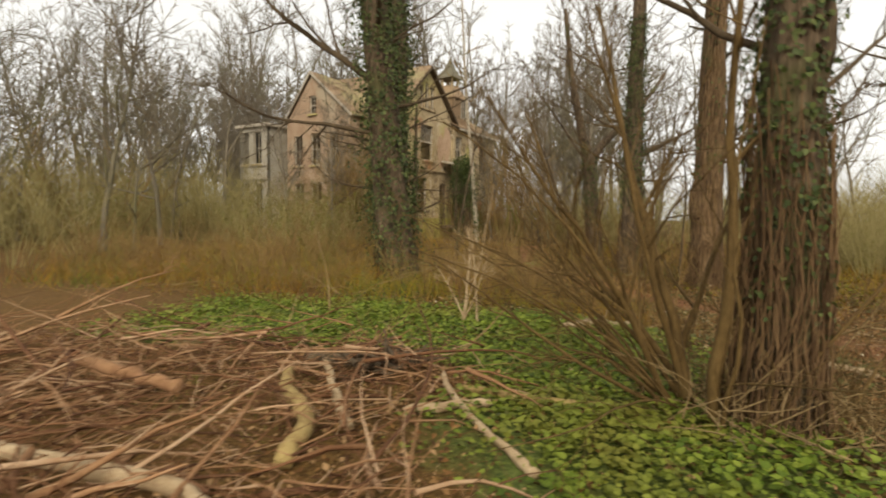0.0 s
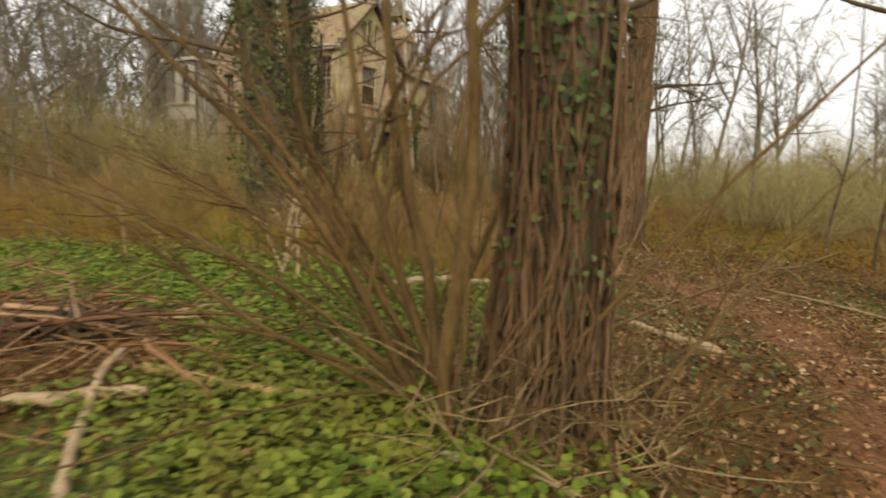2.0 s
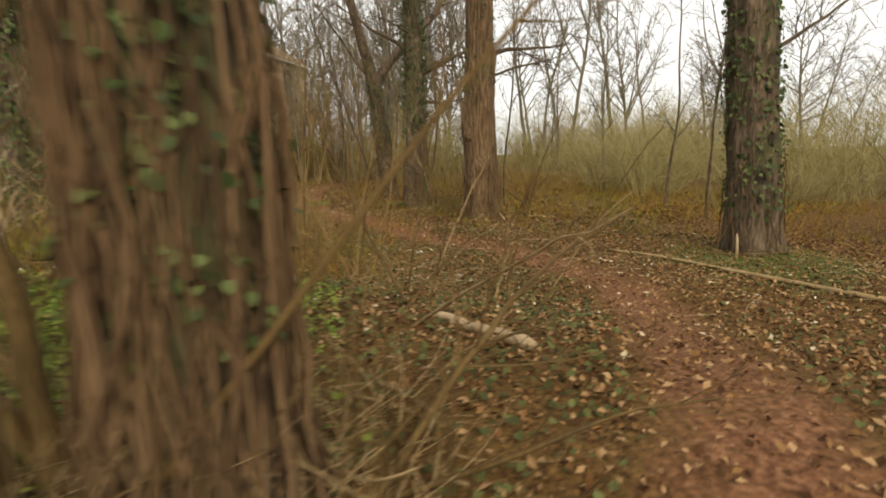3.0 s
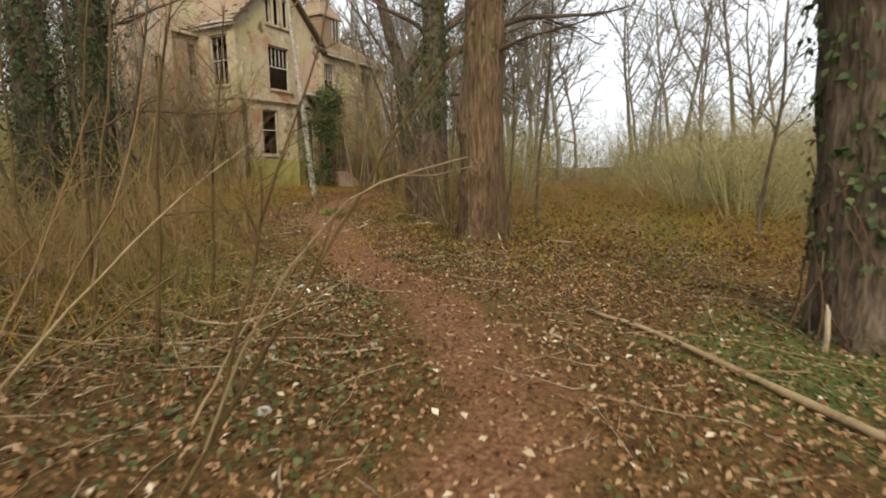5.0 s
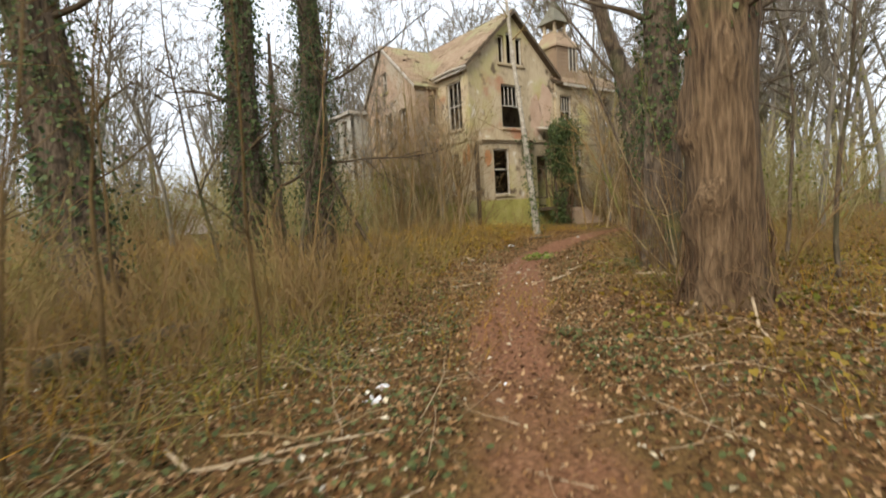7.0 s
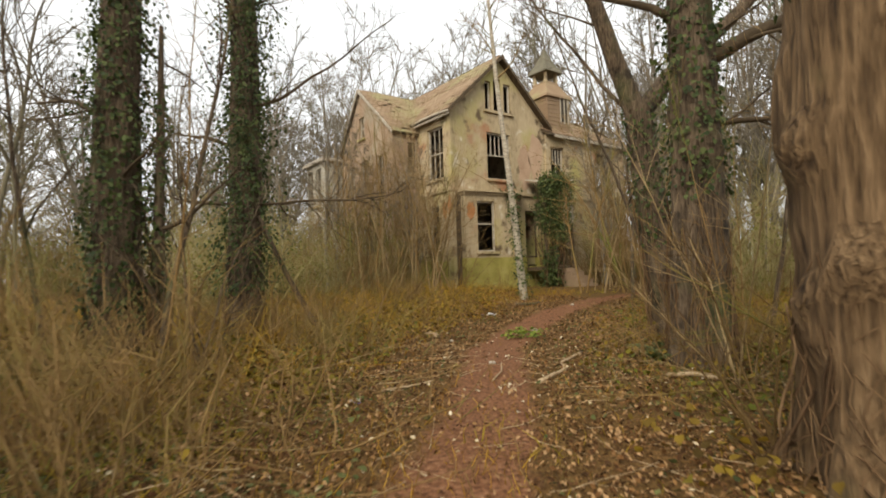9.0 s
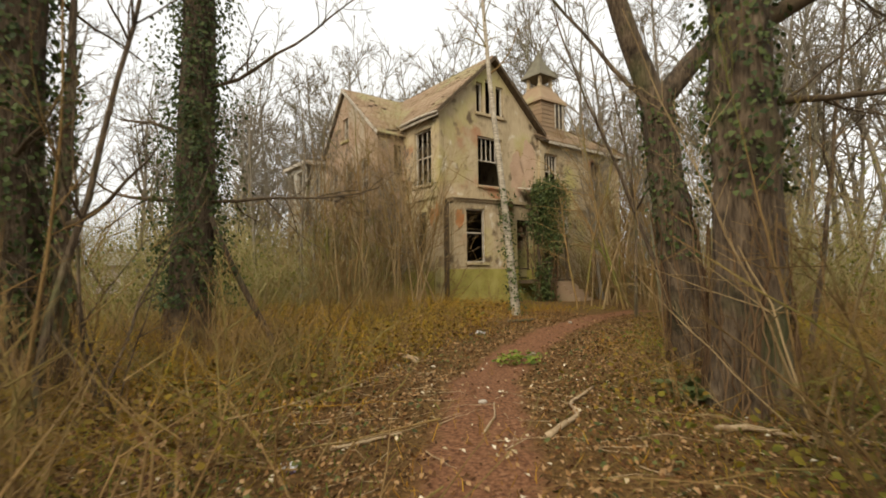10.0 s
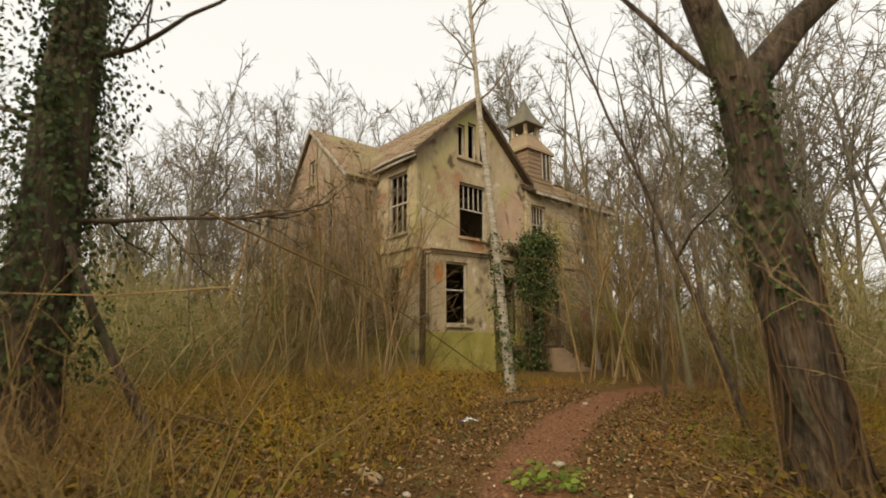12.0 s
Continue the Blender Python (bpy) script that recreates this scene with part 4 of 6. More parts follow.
near = ring_places(pr, 9, lambda x, y: left_wood(x, y) and x > -32, (-32, -17, 8, 42), 0.6, 0.95) \
    + ring_places(pr, 3, lambda x, y: x > 9 and clear_of_house(x, y, 3), (9, 21, 8, 40), 0.5, 0.65) \
    + [(-2.6, 27.5, 0.4, 0.72), (-2.0, 30.0, 1.9, 0.9), (-1.3, 28.2, 3.1, 0.66), (-2.9, 33.0, 4.4, 0.95), (-0.7, 31.5, 5.2, 0.8), (-3.0, 36.5, 0.9, 1.0)] \
    + ring_places(pr, 4, lambda x, y: clear_of_house(x, y, 0.5) and x - 0.3 * (y - 22) > -2.6, (-3.5, 4, 22, 38), 0.5, 0.8) \
    + ring_places(pr, 3, lambda x, y: clear_of_house(x, y, 0.6) and y - 0.35 * x > 28.0, (-20, -12.5, 22, 29), 0.5, 0.7) \
    + ring_places(pr, 6, lambda x, y: clear_of_house(x, y, 1.0) and y > 36 + 0.6 * (x + 24), (-34, -6, 38, 52), 1.3, 1.7) \
    + [(*(at_house(u, v)), u, s) for u, v, s in ((8.4, -3.0, 0.66), (11.2, -3.6, 0.62), (12.8, -4.4, 0.66), (-2.2, 0.4, 0.55), (-4.4, 1.8, 0.6), (-3.2, -1.6, 0.45))]
for i, pl in enumerate(near):
    put_copies(tall[i % 5], [pl])
# thicket of olive saplings
bushes = []
for k, (H, st, sp, lf) in enumerate([(3.6, 34, 2.2, 0), (2.6, 36, 2.4, 0), (4.8, 30, 1.8, 0), (3.2, 26, 2.2, 1100), (6.2, 13, 2.4, 0), (1.35, 15, 1.5, 0)]):
    t, c, lv = thicket_bush(40 + k, H, st, sp, (0.012, 0.020, 0.006)[max(0, k - 3)], 10 if k > 3 else 8, lf)
    ob = plant("shrub", "thicket shrub with upright shoots and sparse olive leaves" if lf else "leafless olive-brown thicket shrub with upright shoots", "shrub", t, c, BARK_TWIG if k > 3 else BARK_OLIVE, standing([14, 11, -20, -17, -14.2, -7.4][k], [14, 20, 20, 17, 26.4, 14.6][k], k), "thicket shrubs")
    if lf:
        part("leaves", lv, OLIVE, ob, "sparse olive-green leaves", True, "stuff")
    bushes.append(ob)


bush_places = ring_places(pr, 48, right_wood, (7, 17, -5, 40), 0.7, 1.15) \
    + ring_places(pr, 10, left_wood, (-30, -16, 7, 40), 0.7, 1.2) + ring_places(pr, 8, left_wood, (-34, -18, 8, 26), 0.8, 1.3) \
    + ring_places(pr, 14, lambda x, y: clear_of_house(x, y, 0.6) and x > -3.5 + 0.2 * (y - 24), (-4, 8, 24, 42), 0.8, 1.5) \
    + ring_places(pr, 5, lambda x, y: clear_of_house(x, y, 0.4), (-20, -13.5, 24, 30), 0.6, 1.0) \
    + ring_places(pr, 9, lambda x, y: clear_of_house(x, y, 0.6) and -x - 0.5 < 1.3 * (y - 6.5), (-22, -14.5, 18.5, 25), 0.8, 1.25)
for i, pl in enumerate(bush_places):
    put_copies(bushes[i % 4], [pl])
put_copies(bushes[3], [(-13.8, 16.6, 0.3, 0.95), (-14.6, 18.6, 2.0, 1.2), (-15.5, 21.5, 1.0, 1.2)])
put_copies(bushes[4], [(*at_house(u, v), u, s) for u, v, s in ((9.2, -2.4, 0.7), (12.6, -2.8, 0.85))] + ring_places(pr, 4, lambda x, y: clear_of_house(x, y, 0.5) and y - 0.35 * x > 27.0, (-18, -12.2, 22.5, 30), 0.45, 0.7)
           + ring_places(pr, 4, lambda x, y: clear_of_house(x, y, 0.5), (-5.2, 1, 26, 34), 0.6, 1.0)
           + ring_places(pr, 9, right_wood, (8, 30, 4, 40), 0.6, 1.1) + ring_places(pr, 8, left_wood, (-36, -14, 8, 42), 0.8, 1.4))

put_copies(bushes[5], ring_places(pr, 70, lambda x, y: off_path(np.array(x), np.array(y)) > 1.9 and x + 0.45 * (y - 8) < -2.6 and (x + 8) ** 2 + (y - 9) ** 2 > 1 and clear_of_house(x, y, 0.3), (-17, -2, 9.5, 27), 0.6, 1.2)
           + ring_places(pr, 26, lambda x, y: off_path(np.array(x), np.array(y)) > 1.8 and clear_of_house(x, y, 0.3), (-3, 8, 15, 30), 0.6, 1.2)
           + ring_places(pr, 14, lambda x, y: off_path(np.array(x), np.array(y)) > 2.0, (-1.5, 4.5, 14.2, 19), 0.6, 1.1)
           + ring_places(pr, 22, lambda x, y: clear_of_house(x, y, 0.3) and off_path(np.array(x), np.array(y)) > 1.0, (-13, 0, 19, 28), 0.5, 0.9))

# thickets too dense to tell shrub from shrub
def thicket(name, label, places, H, stems, sub, spread, th, mat, seed):
    """One mass of upright shoots, stool by stool."""
    r = np.random.default_rng(seed)
    b = Build()
    for x, y, turn, s in places:
        n = stems
        a, w = turn + r.uniform(0, 6.28, n), r.random(n) ** 0.6
        o = np.stack([np.cos(a), np.sin(a), 0 * a], -1)
        p = on_ground(x, y, -0.1) + o * (w * 0.5 * spread * s)[:, None]
        d = unit(o * (0.3 * w * spread)[:, None] + r.normal(0, 0.11, (n, 3)) + UP)
        L = H * s * r.uniform(0.45, 1.1, n)
        bend = r.normal(0, 0.24, (n, 3)) * (1, 1, 0.2)
        b.blades(p, d, L, th * s * r.uniform(0.8, 1.7, n), bend)
        k = np.repeat(np.arange(n), sub)
        q = r.uniform(0.12, 0.9, len(k))
        foot = p[k] + (d[k] + bend[k] * np.clip(q - 0.5, 0, 1)[:, None] * 2) * (L[k] * q)[:, None]
        for f, way, ln in zip(foot, unit(d[k] + r.normal(0, 0.65, (len(k), 3))), L[k] * r.uniform(0.15, 0.45, len(k))):
            b.spike(f, f + way * ln, th * s * 0.6)
    solid(name, b, mat, label, "thicket", kind="stuff")


def bank_place(x, y):
    return x < -4.0 + 0.25 * (y - 4) and y + 0.15 * (x + 6) > 4.6 and (x + 8.3) ** 2 + (y - 7.7) ** 2 > 0.8 and (x + 9.2) ** 2 + (y - 11.6) ** 2 > 0.8


thicket("brown_thicket", "low brown leafless thicket behind the green glade", ring_places(pr, 90, bank_place, (-18, -3, 4.5, 10), 0.7, 1.5), 1.3, 13, 8, 1.4, 0.007, BARK_TWIG, 5)
thicket("distant_thicket", "hazy olive-brown thicket deep in the wood",
        ring_places(pr, 60, right_wood, (14, 36, -12, 46), 0.9, 1.5) + ring_places(pr, 24, right_wood, (11, 24, 8, 34), 0.9, 1.35) + ring_places(pr, 34, left_wood, (-46, -22, 4, 46), 1.1, 1.8)
        + ring_places(pr, 26, lambda x, y: left_wood(x, y) and 24 < math.hypot(x + 2.7, y - 11.3) < 44 and 40 < math.degrees(math.atan2(-x - 2.7, y - 11.3)) < 68, (-46, -16, 20, 46), 1.4, 2.1)
        + ring_places(pr, 40, lambda x, y: clear_of_house(x, y, 1), (-45, 40, 44, 62), 1.6, 2.6)
        + ring_places(pr, 80, lambda x, y: clear_of_house(x, y, 3) and math.hypot(x + 3, y - 11) > 34, (-62, 46, 4, 72), 1.7, 2.6), 3.6, 30, 7, 2.3, 0.012, BARK_OLIVE, 6)
put_copies(bushes[4], ring_places(pr, 10, lambda x, y: x < -5.5 and (x + 8.3) ** 2 + (y - 7.7) ** 2 > 1.5 and (x + 9.2) ** 2 + (y - 11.6) ** 2 > 1.5, (-13, -5.5, 8, 14), 0.35, 0.55))
# stems crowding the side wall and both wings
put_copies(bushes[4], [(*at_house(u, v), 1.7 * u + v, s) for u, v, s in ((-2.6, 0.6, 0.9), (-3.4, 1.6, 1.0), (-4.6, 2.4, 1.05), (-2.2, -2.2, 0.7), (-4.2, -0.4, 0.8), (-5.6, 3.6, 1.1), (8.6, -2.2, 0.75), (10.2, -1.6, 0.85), (11.4, -2.4, 0.9), (13.2, -1.8, 1.0), (14.8, -3.0, 1.0), (10.8, -4.2, 0.7), (13.0, -4.6, 0.75), (-2.4, 2.2, 1.1), (-4.8, 1.2, 1.15), (1.2, -2.2, 0.3), (9.0, -1.4, 0.9), (10.9, -1.2, 1.0), (12.2, -1.3, 1.0), (13.9, -1.2, 1.1), (11.6, -3.4, 0.85), (9.6, -3.2, 0.65))])
for i, (u, v, s) in enumerate(((9.4, -2.0, 0.5), (11.9, -1.7, 0.6), (13.9, -2.6, 0.68), (15.6, -1.4, 0.75), (10.6, -5.0, 0.55), (13.4, -5.6, 0.6), (-6.0, 1.0, 0.55), (-3.0, 2.2, 0.5))):
    put_copies(tall[(i * 2 + 1) % 5], [(*at_house(u, v), 2.1 * i, s)])
# the wood goes on behind, layer upon layer
for i, pl in enumerate(ring_places(pr, 34, lambda x, y: clear_of_house(x, y, 3) and math.hypot(x + 3, y - 11) > 40, (-66, 4, 8, 78), 1.0, 1.5)
                        + ring_places(pr, 26, lambda x, y: left_wood(x, y) and x < -20, (-46, -20, 12, 40), 0.65, 1.0)
                        + ring_places(pr, 26, lambda x, y: clear_of_house(x, y, 2) and y > 40 + 0.3 * abs(x + 14), (-36, 8, 40, 58), 1.35, 1.75)):
    put_copies(far_kinds[i % 3], [pl])

# a pale shed far off beyond the trees
shed = thing("distant_shed", "small pale pinkish shed far off among the trees", "shed", Matrix.Translation(on_ground(-41.5, 33.0)) @ Matrix.Rotation(radians(57), 4, "Z"))
b = Build()
b.box((-2.6, -1.5, -0.3), (2.6, 1.5, 2.1))
part("wall", b, BLOSSOM, shed, "", False)
b = Build()
b.add([(-2.9, -1.9, 2.1), (2.9, -1.9, 2.1), (2.9, 1.9, 2.1), (-2.9, 1.9, 2.1), (-2.9, 0, 3.1), (2.9, 0, 3.1)], [[0, 3, 2, 1], [0, 1, 5, 4], [2, 3, 4, 5], [1, 2, 5], [3, 0, 4]])
part("roof", b, PALEWALL, shed, "", False)

# ---- the great trees beside the path ----


def trunk_mesh(seed, pts, rad, sides=26, rough=0.06, flare=0.5, burls=()):
    """A rough trunk: lobed root flare, ridged bark and burls."""
    r = np.random.default_rng(seed)
    pts, rad = np.asarray(pts, float), np.asarray(rad, float)
    k = 44
    s = np.linspace(0, 1, len(pts))
    u = np.linspace(0, 1, k) ** 1.15
    P = np.stack([np.interp(u, s, pts[:, i]) for i in range(3)], -1)
    R = np.interp(u, s, rad)
    ang = np.arange(sides) * 2 * math.pi / sides
    zz = P[:, 2] - P[0, 2]
    ph = r.uniform(0, 6.28, 6)
    lob = 1 + flare * np.exp(-zz / 0.35)[:, None] * (0.55 + 0.45 * np.sin(5 * ang[None] + ph[0]))
    lob = lob * (1 + rough * np.sin(7 * ang[None] + ph[1] + 0.4 * zz[:, None]) + rough * 0.7 * np.sin(3 * ang[None] + 1.7 * zz[:, None] + ph[2]) + rough * 0.6 * np.sin(13 * ang[None] + 0.8 * np.sin(1.3 * zz[:, None]) + ph[3]) + r.normal(0, rough * 0.4, (k, sides)))
    for z0, a0 in [(r.uniform(0.6, 4.5), r.uniform(0, 6.28)) for _ in range(6)] + list(burls) * 2:
        da = np.angle(np.exp(1j * (ang - a0)))
        lob = lob + 0.28 * rough / 0.06 * np.exp(-((zz[:, None] - z0) / 0.16) ** 2 - (da[None] / 0.35) ** 2)
    v = P[:, None] + (R[:, None] * lob)[..., None] * np.stack([np.cos(ang), np.sin(ang), 0 * ang], -1)[None]
    i = np.arange(k - 1)[:, None] * sides
    j = np.arange(sides)[None]
    jn = (j + 1) % sides
    b = Build()
    b.add(v.reshape(-1, 3), np.stack([i + j, i + jn, i + sides + jn, i + sides + j], -1).reshape(-1, 4).tolist())
    return b


def ivy_leaves(seed, pts, rad, n, z0, z1, out=(0.0, 0.16), size=(0.05, 0.10)):
    """Ivy leaves that hang about a trunk between two heights."""
    r = np.random.default_rng(seed)
    pts, rad = np.asarray(pts, float), np.asarray(rad, float)
    z = r.uniform(z0, z1, n)
    # clumps: thicker at some heights and sides
    a = r.uniform(0, 6.28, n)
    dens = 0.55 + 0.45 * np.sin(3 * a + 1.3 * z + seed) * np.sin(2.1 * z + seed)
    keep = r.random(n) < np.clip(dens + 0.25, 0.1, 1)
    z, a = z[keep], a[keep]
    n = len(z)
    c = np.stack([np.interp(z, pts[:, 2], pts[:, i]) for i in range(3)], -1)
    R = np.interp(z, pts[:, 2], rad)
    o = np.stack([np.cos(a), np.sin(a), 0 * a], -1)
    clump = 0.5 + 0.5 * np.sin(4 * a + 2.3 * z + 2 * seed)
    d = R + out[0] + (out[1] - out[0]) * r.random(n) ** 1.5 * (0.3 + 0.7 * clump)
    loc = c + o * d[:, None]
    y = -UP * 0.9 + o * 0.35 + r.normal(0, 0.45, (n, 3))
    nr = o + r.normal(0, 0.4, (n, 3)) + UP * 0.3
    b = Build()
    b.scatter(LEAF, LEAF_F, loc, frames_from(y, nr), r.uniform(*size, n))
    return b


def ropes(seed, pts, rad, n, zmax, thick=(0.006, 0.02)):
    """Ivy stems and dead climbers that run up the bark."""
    r = np.random.default_rng(seed)
    b = Build()
    for _ in range(n):
        a, top = r.uniform(0, 6.28), zmax * r.uniform(0.4, 1.0)
        z = np.linspace(pts[0][2], pts[0][2] + top, 9)
        aa = a + np.cumsum(r.normal(0, 0.16, 9))
        R = np.interp(z, pts[:, 2], rad) * 1.06 + r.normal(0.02, 0.02, 9) + r.uniform(0, 0.04) + 0.25 * np.exp(-(z - z[0]) / 0.3) * r.random()
        c = np.stack([np.interp(z, pts[:, 2], pts[:, i]) for i in range(3)], -1)
        th = r.uniform(*thick)
        b.tube(c + np.stack([np.cos(aa) * R, np.sin(aa) * R, 0 * z], -1), np.linspace(th, th * 0.6, 9), 4)
    return b


def great_tree(seed, x, y, r0, H, lean=(0, 0), label="", ivy=0, ivy_z=(1.5, 8), ivy_out=0.2, rope=0, rope_z=3, branches=(), mat=BARK, rough=0.06, taper=0.45, flare=0.5, leaf=(0.05, 0.10), shoots=13, rope_th=(0.005, 0.016), burls=()):
    """branches: (height, direction, length, radius, twig count)."""
    base = on_ground(x, y, -0.15)
    r = np.random.default_rng(seed)
    z = np.linspace(0, H, 9)
    bend = np.cumsum(r.normal(0, 0.018, (9, 2)), 0) * (H / 9)
    pts = np.stack([lean[0] * z + bend[:, 0], lean[1] * z + bend[:, 1], z], -1)
    rad = r0 * (1 - (1 - taper) * (z / H))
    ob = thing("tree", label, "tree", Matrix.Translation(base))
    part("trunk", trunk_mesh(seed, pts, rad, rough=rough, flare=flare, burls=burls), mat, ob)
    c = Build()
    for h, d, L, rr, nt in branches:
        p = np.array([np.interp(h, z, pts[:, i]) for i in range(3)])
        q, qr = limb(r, p, d, L, rr, rr * 0.2, 9, 0.10, 0.02)
        c.tube(q, qr, 7)
        twigs(c, r, q, qr, nt, L * 0.4, 2, 0.16, 0.8, 0.15, 0.03, 0.005)
    twigs(c, r, pts, rad * 0.2, shoots, H * 0.22, 2, 0.14, 1.1, 0.45, 0.05, 0.007)
    part("crown", c, BOUGH, ob, kind="stuff")
    if ivy:
        part("ivy", ivy_leaves(seed, pts, rad, ivy, *ivy_z, (0.0, ivy_out), leaf), IVY, ob, "dark green ivy on the trunk", True, "stuff")
    if rope:
        part("climber", ropes(seed, pts, rad, rope, rope_z, rope_th), ROPE, ob, "brown ropy climber stems", True, "stuff")
    return ob


great_tree(61, -3.58, -1.05, 0.25, 11, (0.0, 0.0), "thick old tree trunk wrapped in ivy and ropy climbers", 4200, (0.9, 6), 0.12, 170, 3.0,
           [(2.3, (1.0, 0.55, 0.42), 3.0, 0.03, 9), (3.0, (-0.6, 0.7, 0.5), 3.0, 0.04, 8), (2.6, (0.9, 0.6, 0.5), 2.6, 0.03, 8), (3.6, (1, -0.5, 0.5), 3.2, 0.05, 8)], leaf=(0.035, 0.065), flare=0.25, rope_th=(0.004, 0.013))
great_tree(62, -8.3, 7.7, 0.46, 13, (-0.07, -0.03), "leaning old tree thickly clad in dark ivy", 8000, (0.7, 11), 0.62, 24, 2.5,
           [(5.2, (-1, 0.1, 0.28), 5.5, 0.10, 12), (4.0, (-1, -0.3, 0.15), 4.5, 0.07, 10), (4.6, (1, 0.2, 0.3), 3.5, 0.06, 8), (6.5, (0.3, -0.9, 0.4), 4, 0.08, 9)])
great_tree(63, -9.2, 11.6, 0.40, 13, (-0.005, 0.0), "upright tree clad in hanging ivy", 8000, (0.9, 11), 0.45, 26, 2.2,
           [(3.2, (1, -0.2, 0.35), 1.8, 0.04, 6), (4.4, (-1, -0.4, 0.4), 3.0, 0.06, 8)])
great_tree(64, -10.35, 15.2, 0.42, 14, (0.012, 0.01), "upright ivy-clad tree with arching low boughs", 11000, (1.2, 11), 0.85, 40, 2.0,
           [(3.35, (-0.95, -0.42, 0.12), 3.4, 0.055, 8), (3.3, (0.95, 0.35, 0.06), 4.0, 0.045, 9), (4.6, (-0.8, -0.5, 0.5), 3.0, 0.06, 8), (5.6, (0.9, 0.4, 0.25), 4.2, 0.05, 9)])
great_tree(65, 3.95, 5.05, 0.42, 13, (-0.11, 0.0), "stout ivy-flecked tree beside the path", 2600, (0.8, 8), 0.16, 34, 2.0,
           [(4.6, (-0.9, 0.5, 0.4), 3.2, 0.06, 8), (3.4, (1, 0.2, 0.3), 3.0, 0.05, 8)])
great_tree(66, 0.62, 11.35, 0.47, 13, (0.0, 0.0), "massive burled grey-brown tree trunk", 500, (3.5, 9), 0.10, 70, 1.7,
           [(4.4, (1.0, 0.35, 0.35), 3.6, 0.09, 10), (3.9, (0.9, -0.7, 0.1), 2.4, 0.05, 8)], rough=0.055, flare=0.7, mat=BARK_FURROW, burls=((2.85, 3.0), (2.45, -2.7), (1.6, -1.9), (1.25, -2.6), (3.4, -1.2)))
great_tree(68, -0.72, 15.3, 0.40, 13, (0.0, 0.0), "broad trunk with ivy and climbers beside the path", 3800, (2.6, 10), 0.30, 50, 2.6,
           [(4.6, (0.95, 0.3, 0.45), 4.0, 0.14, 10), (5.2, (-0.8, -0.3, 0.6), 3.0, 0.08, 8), (3.7, (1.0, 0.5, 0.2), 3.0, 0.06, 9)])


great_tree(71, -8.66, 12.0, 0.13, 6.0, (0.01, 0.02), "dark broken stem beside an ivy-clad tree", 500, (1.5, 5), 0.2, 30, 2.2,
           [(2.5, (0.9, 0.25, 0.3), 2.0, 0.045, 5), (1.7, (-0.5, -0.3, 0.9), 2.0, 0.05, 5), (1.2, (0.5, -0.4, 0.9), 1.6, 0.05, 4)], flare=0.9, taper=0.25, shoots=8)


def forked_tree():
    """The leaning tree whose trunk parts into two limbs."""
    base = on_ground(-1.35, 18.5, -0.15)
    r = np.random.default_rng(69)
    lean = np.array((-0.095, -0.045))
    z = np.linspace(0, 5.0, 6)
    pts = np.stack([lean[0] * z, lean[1] * z, z], -1)
    rad = 0.32 - 0.012 * z
    ob = thing("tree", "leaning forked tree with dark climber-covered trunk", "tree", Matrix.Translation(base))
    part("trunk", trunk_mesh(69, pts, rad, flare=0.25), BARK, ob)
    for d, L, rr in (((-0.36, -0.22, 0.95), 6.5, 0.24), ((0.62, 0.30, 0.75), 6.0, 0.22), ((-0.8, 0.0, 0.75), 5.5, 0.05)):
        c = Build()
        q, qr = limb(r, pts[-1] - (0, 0, 0.25), d, L, rr, rr * 0.3, 10, 0.06, 0.02)
        c.tube(q, qr, 9)
        lm = part("limb", c, BARK, ob)
        c = Build()
        twigs(c, r, q, qr, 10, 2.6, 2, 0.16, 0.8, 0.25, 0.02, 0.006)
        part("crown", c, BOUGH, lm, kind="stuff")
    part("climber", ropes(69, pts, rad, 40, 3.2), ROPE, ob, "brown ropy climber stems", True, "stuff")
    part("ivy", ivy_leaves(69, pts, rad, 900, 2.0, 5.0, (0, 0.14)), IVY, ob, "", True, "stuff")


forked_tree()


def birch():
    base = on_ground(-6.95, 25.0, -0.15)
    r = np.random.default_rng(70)
    ob = thing("tree", "slim white-barked birch leaning before the house", "tree", Matrix.Translation(base))
    pts, rad = limb(r, (0, 0, 0), (-0.07, -0.04, 1), 15, 0.16, 0.03, 14, 0.012, 0.0)
    b = Build()
    b.tube(pts, rad, 10)
    part("trunk", b, BIRCH, ob)
    c = Build()
    twigs(c, r, pts, rad, 16, 2.2, 2, 0.14, 0.9, 0.5, 0.0, 0.006)
    part("crown", c, BARK_TWIG, ob, kind="stuff")
    part("ivy", ivy_leaves(70, pts, rad, 700, 0.2, 4.5, (0, 0.35), (0.06, 0.11)), IVY, ob, "", True, "stuff")


birch()


def sapling(seed, x, y, H, r0, lean, label, mat=BARK_TWIG, nt=8, level=1, tl=0.5, wob=0.06):
    base = on_ground(x, y, -0.05)
    r = np.random.default_rng(seed)
    pts, rad = limb(r, (0, 0, 0), (*lean, 1), H, r0, r0 * 0.25, 10, wob, 0.0)
    ob = thing("sapling", label, "sapling", Matrix.Translation(base))
    b = Build()
    b.tube(pts, rad, 6)
    part("stem", b, mat, ob)
    c = Build()
    twigs(c, r, pts, rad, nt, H * tl * 0.6, level, 0.15, 0.8, 0.3, 0.04, 0.003)
    part("crown", c, mat, ob, kind="stuff")


